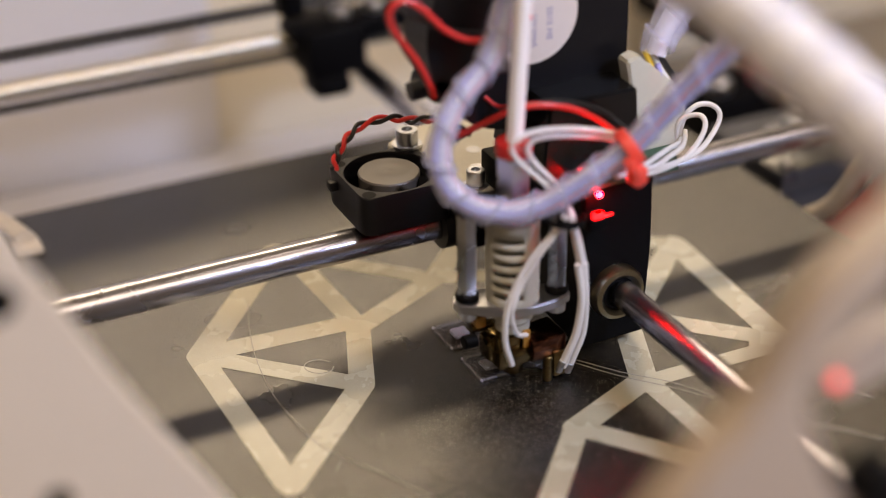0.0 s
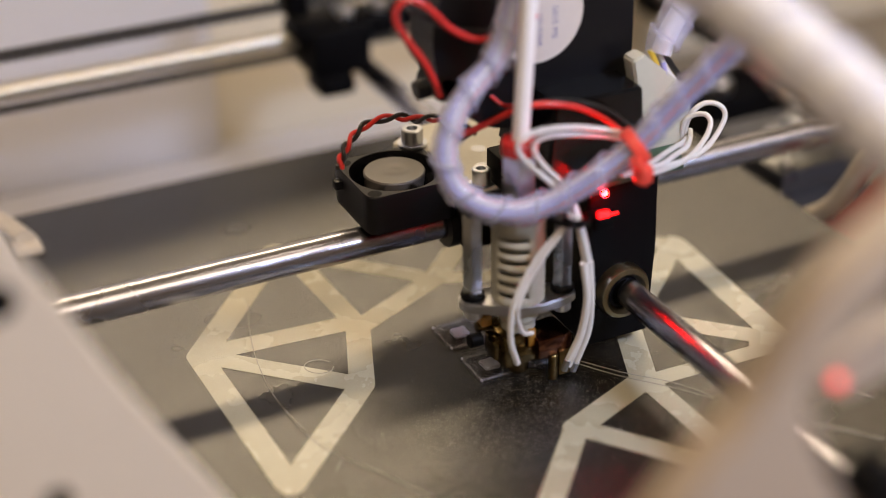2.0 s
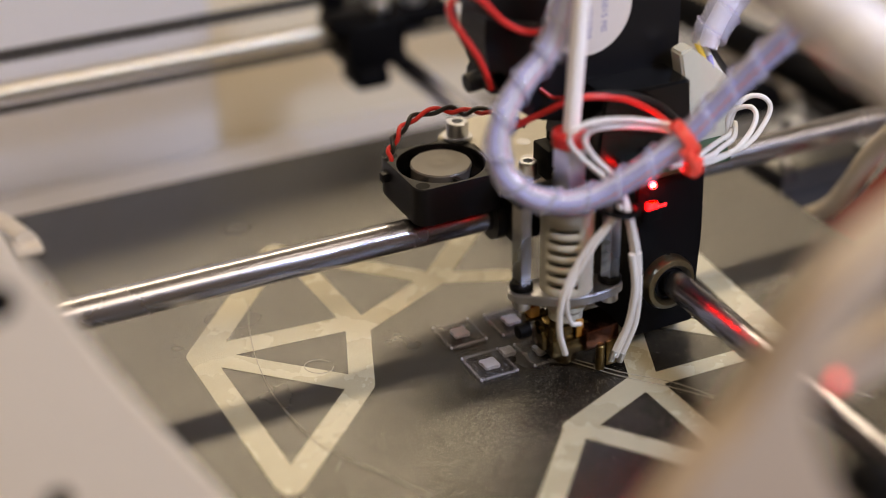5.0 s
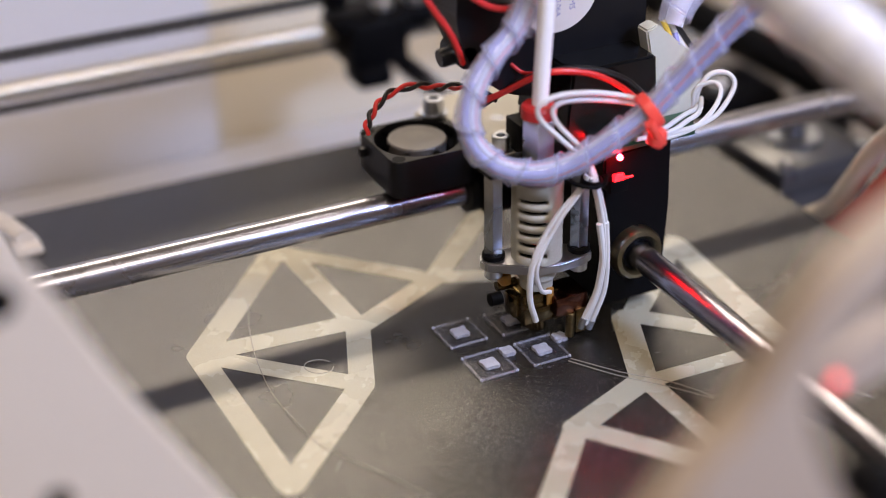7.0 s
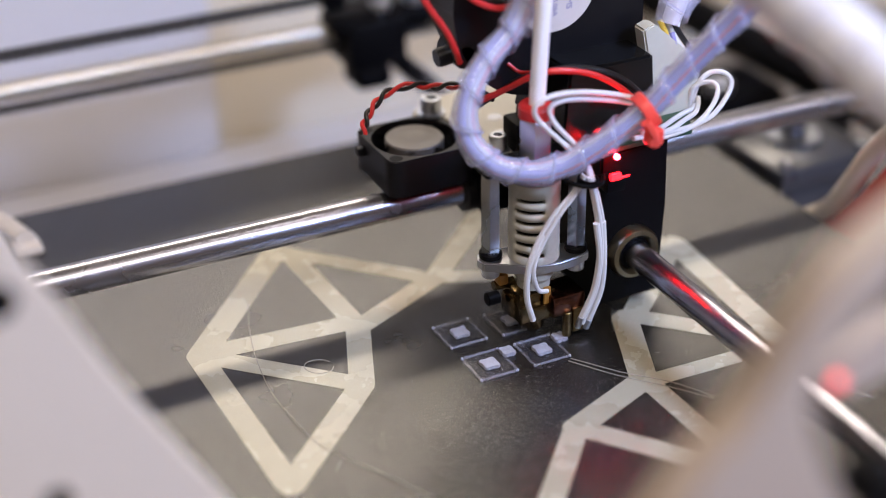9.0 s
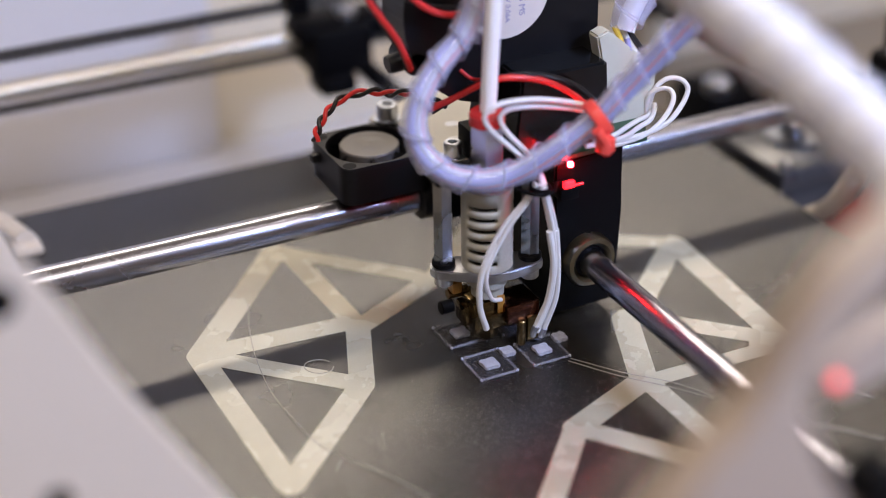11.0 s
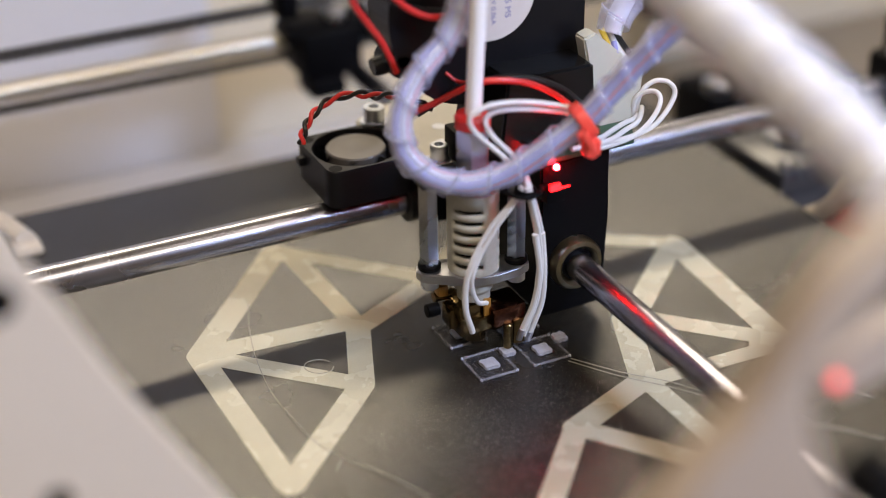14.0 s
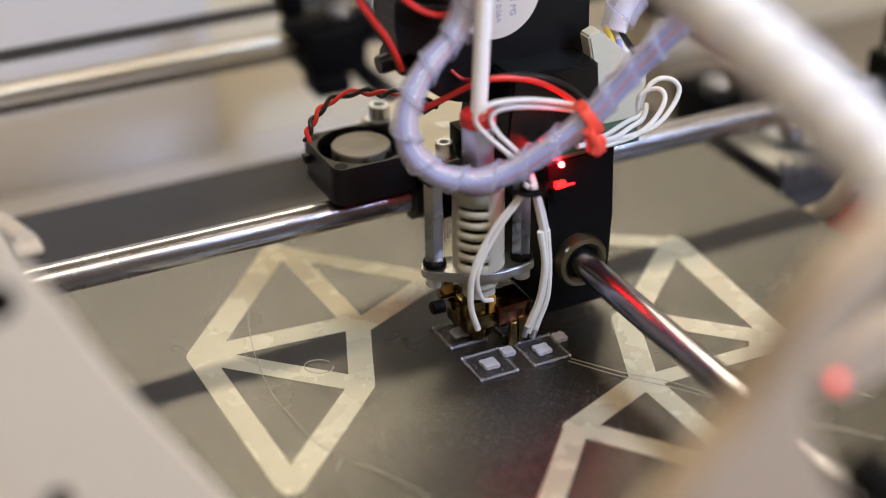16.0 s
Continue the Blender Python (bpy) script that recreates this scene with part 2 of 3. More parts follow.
# ---- the place ----
def room():
    desk = empty("table")
    tagged(desk, "brown laminate table under the printer", "table")
    part("table_top", box((-800, -600, -70), (900, 700, -40.2), 3), "table", desk)
    for x, y in ((-760, -560), (860, -560), (-760, 660), (860, 660)):
        part("table_leg", box((x - 25, y - 25, -780), (x + 25, y + 25, -70), 3), "table", desk)
    bm = box((-2500, -2500, -800), (2500, 2500, -780), 0)
    tagged(part("floor", bm, "table"), kind="structure", label="plain pale floor of the room", category="floor")
    # walls out of view; the north one serves as the bed's reflector
    for name, lo, hi in (("wall_north", (-2500, 2500, -800), (2500, 2600, 2400)), ("wall_south", (-2500, -2600, -800), (2500, -2500, 2400)),
                         ("wall_east", (2500, -2500, -800), (2600, 2500, 2400)), ("wall_west", (-2600, -2500, -800), (-2500, 2500, 2400))):
        tagged(part(name, box(lo, hi, 0), "far_wall" if name == "wall_north" else "room"), "plain warm room wall", "wall", kind="structure")
    tagged(part("ceiling", box((-2600, -2600, 2400), (2600, 2600, 2450), 0), "room"), "plain pale ceiling", "ceiling", kind="structure")


room()


# back panel of the printer: a warm board with a cool white board set before it
def printer_shell():
    tagged(part("wall_back_panel", box((-300, 255, -40), (420, 263, 165), 0.5), "wall"), "warm cream back board of the printer frame", "panel", kind="structure")
    tagged(part("wall_left_board", box((-300, 247, -36), (-10, 254.5, 165), 0.8), "grey_wall"), "cool white board before the back panel", "panel", kind="structure")
    tagged(part("floor_base_plate", box((-300, 150, -40), (118, 254.5, -36.5), 0.4), "grey_wall"), "pale base plate of the printer behind the bed", "base plate", kind="structure")


printer_shell()


def heated_bed():
    bed = empty("heated_bed")
    tagged(bed, "black coated heated bed with cream printed outlines", "print bed")
    part("bed_plate", slab(round_rect(8, 20, 266, 274, 4), -4, 0, bevel=0.5), "bed", bed)
    part("carrier", box((-110, -100, -12), (130, 140, -6), 1), "alu", bed, "grey aluminium carrier plate")
    for x, y in ((-100, -90), (125, -90), (-100, 130), (125, 130)):
        part("levelling_spring", lathe([(4, -6), (4, -4.2)], (x, y, 0)), "zinc", bed)
    return bed


bed = heated_bed()


def bed_print():
    """Cream strips that outline faceted hearts, mirrored about the bed's diagonal."""
    W = 9.2
    segs = [((-86.0, 36.2), (-41.9, 87.9), W),
            ((-86.6, 35.4), (-84.9, -36.5), 7.8),
            ((-84.3, -38.0), (-47.4, -1.8), 8.2),
            ((-47.4, -1.8), (-35.3, 29.4), 7.9),
            ((-35.2, 30.0), (-37.8, 82.5), 7.5),
            ((-36.8, 32.6), (-82.0, 36.6), 8.6),
            ((-49.6, 0.6), (-80.5, 30.6), 7.8),
            ((-35.5, 28.6), (0.2, 45.6), 0.90 * W),
            ((-39.6, 86.2), (-5.1, 50.1), 0.80 * W),
            ((0.2, 45.6), (34.7, 79.0), 0.90 * W),
            ((0.2, 45.6), (23.2, 35.7), 0.80 * W),
            ((29.8, -38.6), (-1.0, -50.8), 8.5),
            ((-0.4, -50.2), (-34.3, -88.0), 7.4),
            ((1.6, -53.4), (26.0, -84.8), 7.8),
            ((30.4, -38.7), (31.4, -74.0), 7.2),
            ((30.6, -37.0), (43.4, -6.0), 8.7),
            ((45.4, -5.0), (73.6, -33.2), 8.0),
            ((30.8, -39.9), (72.8, -41.5), 6.4),
            ((46.4, -6.3), (84.9, 28.8), 0.90 * W),
            ((84.9, 28.8), (80.7, -35.6), W),
            ((84.9, 28.8), (63.1, 42.5), 0.80 * W),
            ((80.7, -35.6), (72.8, -38.9), 0.80 * W)]
    for k, (a, b, w) in enumerate(segs):
        a, b = Vector((*a, 0)), Vector((*b, 0))
        d = (b - a).normalized()
        s = Vector((-d.y, d.x, 0)) * w / 2
        e = d * w * 0.5
        z = 0.10 + 0.004 * k
        pts = [a - e + s * 0.35, a - e * 0.5 + s * 0.85, a + s, b + s, b + e * 0.5 + s * 0.85, b + e + s * 0.35, b + e - s * 0.35, b + e * 0.5 - s * 0.85, b - s, a - s, a - e * 0.5 - s * 0.85, a - e - s * 0.35]
        part("printed_strip", slab([(p.x, p.y) for p in pts], 0.02, z), "art", bed, smooth=False)


bed_print()


def star_pad(side, corner):
    """Outline of a small square pad with hollow sides and blunt corners."""
    out = []
    for k in range(32):
        w = math.tau * k / 32
        q = (0.5 - 0.5 * math.cos(4 * w)) ** 1.6
        rad = side / max(abs(math.cos(w)), abs(math.sin(w))) * (1 - q) + corner * q
        out.append((rad * math.cos(w), rad * math.sin(w)))
    return out


def print_tile(cx, cy, blob):
    tile = empty("printed_tile", cx, cy, 0)
    tagged(tile, "thin clear printed square frame with frosted centre on the bed", "3D print", "printed tiles")
    for lo, hi in (((-6.5, -7, 0.12), (6.5, -6.5, 0.9)), ((-6.5, 6.5, 0.12), (6.5, 7, 0.9)), ((-6.5, -6.5, 0.12), (-6.0, 6.5, 0.9)), ((6.0, -6.5, 0.12), (6.5, 6.5, 0.9))):
        part("rim", box(lo, hi, 0.12, 1), "resin", tile)
    for sx, sy in ((-1, -1), (1, -1), (-1, 1), (1, 1)):
        part("corner_blob", lathe([(0.2, 0.1), (0.38, 0.3), (0.34, 0.8), (0.1, 1.0)], (6.2 * sx, 6.7 * sy, 0), seg=10), "resin_solid", tile)
    part("skin", box((-6.0, -6.5, 0.12), (6.0, 6.5, 0.2), 0), "film", tile, "thin clear first layer")
    part("centre_pad", slab([(x * (1 + 0.06 * random.uniform(-1, 1)), y * (1 + 0.06 * random.uniform(-1, 1))) for x, y in star_pad(2.15, 3.4)], 0.22, 1.3, bevel=0.2), "resin_solid", tile, "frosted square pad")
    if blob:
        part("stray_pad", slab([(8.2 + x * random.uniform(0.9, 1.12), 3.6 + y * random.uniform(0.9, 1.12)) for x, y in star_pad(1.9, 2.8)], 0.12, 1.4, bevel=0.2), "resin_solid", tile, "frosted stray blob")
    return tile


for cx, cy, blob in ((-8.3, 10, 0), (-8.1, -10.3, 1), (10.2, -10.6, 1), (9.8, 9.2, 0)):
    print_tile(cx, cy, blob)


# ---- rods, belt and sliding blocks ----
def gantry_rod_x():
    g = empty("cross_rod")
    tagged(g, "polished steel linear rod carrying the print head", "rod", "gantry rods")
    part("shaft", rod((-170, 0, 31.3), (210, 0, 29.4), 5.0, seg=64), "steel", g)
    part("scribe_mark", lathe([(4.95, 0), (5.06, 0.1), (5.06, 0.6), (4.95, 0.7)], (-75.4, 0, 30.83), (1, 0, 0), 48, cap=False), "dark_alu", g, "thin scored ring round the rod")
    return g


def gantry_rod_y():
    g = empty("cross_rod")
    tagged(g, "polished steel linear rod running front to back through the head", "rod", "gantry rods")
    part("shaft", rod((0, -160, 22), (0, 186, 22), 4.4, seg=64), "steel", g)
    return g


def sliding_block():
    g = empty("sliding_block")
    tagged(g, "black plastic sliding block on the rear rail", "slider")
    part("body", box((-23, 168, 24), (3, 200, 44), 3), "matt", g)
    part("clamp", box((-27, 172, 37), (26, 192, 45), 3), "matt", g)
    part("belt_clip", box((-29, 176, 48), (-20, 190, 64), 2), "matt", g)
    part("skirt", box((-21, 166, 16), (-5, 184, 25), 3), "matt", g)
    part("bush", lathe([(6.5, 0), (7, 0.5), (7, 37), (6.5, 37.5), (4.6, 37.5)], (-20, 186, 37), (1, 0, 0)), "black", g)
    screw = [(4.2, 0), (4.6, 0.5), (4.6, 3.4), (4.0, 4), (1.9, 4), (1.8, 2)]
    part("bolt", lathe(screw, (-5.5, 178, 45)), "zinc", g, "bright cap screw")
    part("bolt", lathe(screw, (11, 180, 45)), "zinc", g, "bright cap screw")
    return g


rod_x, rod_y, slider = gantry_rod_x(), gantry_rod_y(), sliding_block()


def toothed_belt(name, label, x0, x1, y, z0, z1, tooth):
    b = empty(name)
    tagged(b, label, "belt", "drive belts")
    part("band", box((x0, y, z0), (x1, y + 1.2, z1), 0.2, 1), "belt", b)
    bm = bmesh.new()
    n = int((x1 - x0) / 3)
    for i in range(n):
        x = x0 + 3 * i
        box((x, y - 0.9, z0 + tooth), (x + 1.6, y + 0.1, z1 - 0.2), 0, bm=bm)
        box((x, y - 0.3, z0 - 0.8), (x + 1.6, y + 1.1, z0 + 0.2), 0, bm=bm)
    tagged(part("teeth", bm, "belt", b), kind="stuff")


def rear_rail():
    g = empty("rear_rail")
    tagged(g, "polished steel rail along the back of the printer", "rod", "rails")
    part("shaft", rod((-240, 186, 36.8), (330, 186, 36.8), 3.6, seg=48), "warm_lit_dull_steel", g)
    part("rail_end", lathe([(9, 0), (9, 8), (7, 10)], (-246, 186, 36.8), (1, 0, 0)), "matt", g)
    part("rail_end", lathe([(9, 0), (9, 8), (7, 10)], (336, 186, 36.8), (-1, 0, 0)), "matt", g)
    toothed_belt("drive_belt", "grey toothed drive belt stretched above the rear rail", -240, 330, 182, 50.3, 54.6, 0.5)
    toothed_belt("drive_belt", "dark toothed belt running along the rear rail", -240, 330, 181, 30.6, 33.4, 0.4)


def side_rail():
    g = empty("side_rail")
    tagged(g, "black round bar along the side of the printer", "rod", "rails")
    part("shaft", rod((232, -160, 0), (216, 240, 0), 9, seg=40), "matt", g)
    part("rail_end", lathe([(11, 0), (11, 8), (9, 10)], (216, 246, 0), (0, -1, 0)), "matt", g)


def side_block():
    g = empty("sliding_block")
    tagged(g, "black plastic sliding block on the side rail", "slider")
    part("body", box((200, -15, 18), (228, 15, 56), 4), "matt", g)
    part("clamp", box((191, -11, 22), (202, 11, 42), 3), "matt", g)
    part("bolt", lathe([(3.2, 0), (3.5, 0.5), (3.5, 3.4), (3.0, 4), (1.6, 4), (1.5, 2)], (196, 0, 42)), "zinc", g, "bright cap screw")
    return g


def stepper_motor():
    g = empty("stepper_motor")
    tagged(g, "dark grey stepper motor beside the bed", "motor")
    part("body", box((150, 52, -38), (194, 100, -8), 3), "motor", g)
    part("end_plate", box((149, 51, -8), (195, 101, 2), 2), "motor", g, "dark grey end plate")
    part("boss", lathe([(11, 2), (11, 4), (5, 4), (5, 10), (4, 11)], (172, 76, 0)), "dark_alu", g, "dull round boss")
    for x, y in ((154, 56), (190, 56), (190, 96)):
        part("screw", lathe([(2.6, 2), (2.8, 2.3), (2.8, 4), (2.4, 4.4)], (x, y, 0), seg=16), "dark_alu", g)


def idler_bracket():
    g = empty("idler_bracket")
    tagged(g, "black belt idler bracket with a bright cap beyond the bed", "bracket")
    part("body", box((175, 132, -40), (213, 166, -6), 3), "matt", g)
    part("ear", box((209, 118, -40), (241, 154, -22), 3), "matt", g)
    part("cap", lathe([(5.5, -6), (6, -5), (6, -1), (5, 0), (2.4, 0)], (183, 142, 0)), "zinc", g, "bright round cap")


rear_rail()
side_rail()
idler_bracket()
side_slider = side_block()
stepper_motor()


def bed_clips():
    g = empty("bed_clip")
    tagged(g, "white clip bar at the corner of the bed", "clip", "bed clips")
    part("bar", tube([(-134, 166, 5), (-124.5, 147, 5), (-119, 129, 5)], 4.2, 6, 14, flat=0.7), "panel", g)
    part("foot", box((-124, 124, 0.05), (-114, 134, 3), 1), "panel", g)
    r = empty("bed_clip")
    tagged(r, "red plastic clip with a white arm at the bed edge", "clip", "bed clips")
    part("arm", tube([(150.0, 36.9, -10.0), (150.0, 23.8, 0.9), (150.0, 15.0, 14.2), (150.0, 5.7, 30.4), (150.0, -6.9, 47.3)], 4.2, 6, 14, flat=0.8), "panel", r, "white bent arm")
    part("wedge", slab([(32.0, -12.0), (10.2, 10.0), (-5.5, 36.7), (-14.2, 21.2), (4.7, -3.4), (18.4, -14.9)], 151, 160, bevel=1.0, to=lambda y, z, x: (x, y, z)), "red", r, "red plastic wedge")


bed_clips()


def strands():
    """Stray filament threads and scratches that lie on the bed."""
    for pts in [[(-62.2, 58.3), (-66.8, 44.9), (-70.8, 28.3), (-73.3, 8.6), (-72.7, -9.7), (-70.7, -23.2), (-66.5, -33.5), (-59.5, -45.2), (-52.6, -60.0)],
                [(14.5, -19.5), (23.6, -33.0), (34.0, -45.2), (42.8, -56.7)],
                [(15.9, -18.8), (25.9, -32.5), (36.6, -44.2), (43.4, -55.8)],
                [(79.5, -68.1), (82.3, -72.5), (85.0, -78.6)],
                [(79.1, -69.6), (81.9, -74.3), (84.4, -77.6)],
                [(59.4, -77.9), (67.2, -86.0), (74.6, -95.7)],
                [(58.9, -79.8), (67.3, -88.5), (73.4, -95.9)],
                [(51.5, -87.7), (50.9, -97.7)],
                [(-70.5, -37.2), (-67.1, -33.2)],
                [(-51.3, 11.1), (-52.5, 9.6), (-54.4, 9.1), (-56.5, 9.5), (-58.3, 10.9), (-59.4, 12.7), (-59.6, 14.7), (-58.7, 16.4), (-56.9, 17.2), (-54.8, 17.0), (-52.8, 15.9), (-51.5, 14.1)]]:
        g = part("filament_strand", tube([(x, y, 0.35) for x, y in pts], 0.16, 8, 6), "strand")
        tagged(g, "fine pale filament strand lying on the bed", "filament", "stray strands")


strands()


def dust():
    """Crumbs and dust shaped as the coating's glints too, thickest before the printed tiles."""
    rng = random.Random(7)
    bm = bmesh.new()

    def grain(x, y, r):
        a = rng.uniform(0, 6.28)
        low = [bm.verts.new(Vector((x + r * math.cos(a + k * 2.1), y + r * math.sin(a + k * 2.1), 0.01)) * MM) for k in range(3)]
        top = bm.verts.new(Vector((x, y, r * 1.1)) * MM)
        for k in range(3):
            bm.faces.new((low[k], low[(k + 1) % 3], top))
    for n, cx, cy, sx, sy in ((6000, -40, -42, 24, 13), (5200, 6, -50, 28, 12), (160, 2, -24, 16, 5), (500, -60, 10, 40, 50), (1800, 34, -58, 18, 12)):
        for _ in range(n):
            grain(rng.gauss(cx, sx), rng.gauss(cy, sy), rng.uniform(0.04, 0.10) if rng.random() < 0.99 else rng.uniform(0.14, 0.22))
    tagged(part("dust", bm, "dust", smooth=False), "fine pale dust and crumbs doubling as glints of the bed coating", "dust", kind="stuff")


dust()


# ---- print head: every part in the head's own space ----
head = empty("print_head")
tagged(head, "black print head with hot end, small fan and wiring", "print head")


def cap_screw(x, y, z, r=2.9, h=3.2, shank=5.0, label="zinc socket cap screw"):
    s = part("cap_screw", lathe([(r - 0.3, 0), (r, 0.3), (r, h - 0.3), (r - 0.35, h), (r * 0.52, h), (r * 0.5, h - 2)], (x, y, z), seg=28), "zinc", head, label)
    part("washer", lathe([(r + 1.2, -0.7), (r + 1.2, 0), (1.5, 0)], (x, y, z), seg=28), "zinc", s)
    return s


def carriage():
    # block that carries both rods
    part("carriage_block", slab([(20.2, 4), (43.0, 4), (43.8, 36), (43.8, 59.4), (19.4, 57.8)], -1.5, 30, bevel=0.7, to=lambda x, z, y: (x, y, z)), "printed", head)
    part("carriage_bridge", box((-2, 36, 25), (18.5, 50, 39), 1.0), "printed", head)
    part("carriage_tail", box((18, 29.5, 24), (47, 51, 57), 0.8), "printed", head)
    part("bearing", lathe([(5.4, 3), (5.4, 0.2), (5.8, -0.6), (6.9, -1.6), (8.2, -1.1), (8.9, 0.3), (8.9, 6)], (31.4, -4.4, 22.3), (0, 1, 0), 48, cap=False), "bronze", head, "bronze flanged rod bush")
    part("bearing_seal", lathe([(4.5, 0.2), (4.5, -0.1), (5.6, -0.1), (5.6, 2)], (31.9, -4.0, 22), (0, 1, 0), 40, cap=False), "matt", head)
    part("bearing", lathe([(5.2, 0), (7.6, 0), (7.8, 0.4), (7.8, 6)], (-5, 47.0, 30.4), (1, 0, 0), 40), "black", head)
    # cream mounting plate with holes
    part("mount_plate", slab([(-7, 25), (2, 20), (30, 22), (32, 84), (0, 80), (-10, 73), (-10, 64), (-2, 62), (-2, 44), (-7, 38)], 46, 49.5, bevel=0.4), "plate", head, "cream lacquered mounting plate")
    for x, y in ((12.5, 55.6), (8, 44)):
        part("plate_hole", lathe([(2.4, 0), (2.4, 0.06), (1.0, 0.06)], (x, y, 49.5)), "alu", head, "dull metal insert")
    part("clamp_lug", box((5, 26, 49.6), (12, 36, 60), 0.6), "matt", head)


def fan():
    cx, cy = -18.5, 53.2
    f = empty("cooling_fan")
    f.parent = head
    f["label"] = "small black axial fan with a grey hub"
    bm = bmesh.new()
    # square frame with a round bore
    seg = 64
    outer, inner = [], []
    for i in range(seg):
        a = 2 * math.pi * i / seg + math.pi / seg
        c, s = math.cos(a), math.sin(a)
        k = min(15 / max(abs(c), abs(s)), 19.6)
        outer.append((c * k, s * k))
        inner.append((c * 14.25, s * 14.25))
    rows = []
    for pts, z in ((inner, 37.2), (outer, 37.2), (outer, 49.6), ([(x * 0.985, y * 0.985) for x, y in outer], 50), (inner, 50), ([(x * 0.97, y * 0.97) for x, y in inner], 49), ):
        rows.append([bm.verts.new((Vector((cx + x, cy + y, z)) * MM)) for x, y in pts])
    for a, b in zip(rows, rows[1:] + rows[:1]):
        for i in range(seg):
            bm.faces.new((a[i], a[(i + 1) % seg], b[(i + 1) % seg], b[i]))
    part("fan_frame", bm, "black", f)
    for sx, sy in ((-1, -1), (1, -1), (-1, 1)):
        part("screw_hole", lathe([(2.2, 0), (2.2, 0.05), (0.1, 0.05)], (cx + 12 * sx, cy + 12 * sy, 50)), "matt", f)
    part("fan_floor", lathe([(13.5, 0), (13.5, 1)], (cx, cy, 38)), "matt", f)
    part("lead_clip", box((cx - 17.5, cy + 6, 44), (cx - 14.8, cy + 9, 47), 0.4), "black", f)
    # spinning rotor in its own space
    rotor = empty("rotor", cx, cy, 43.0)
    rotor.parent = f
    part("hub", lathe([(9.6, 0), (9.8, 6.6), (9.4, 7.1), (6.4, 7.25), (3.6, 7.3), (2.6, 7.15), (0.3, 7.4)], (0, 0, 0), seg=48), "hub", rotor, "matt grey fan hub")
    for i in range(7):
        a = 2 * math.pi * i / 7
        bm = bmesh.new()
        pts = [(9.5, -0.16, 1.5), (13.0, -0.22, 1.5), (13.0, 0.22, 6), (9.5, 0.16, 6)]
        v = [bm.verts.new(Vector((r * math.cos(a + t), r * math.sin(a + t), z)) * MM) for r, t, z in pts]
        w = [bm.verts.new(Vector((r * math.cos(a + t), r * math.sin(a + t), z + 0.6)) * MM) for r, t, z in pts]
        bm.faces.new(v), bm.faces.new(w[::-1])
        for k in range(4):
            bm.faces.new((v[k], w[k], w[(k + 1) % 4], v[(k + 1) % 4]))
        part("blade", bm, "matt", rotor)
    return rotor


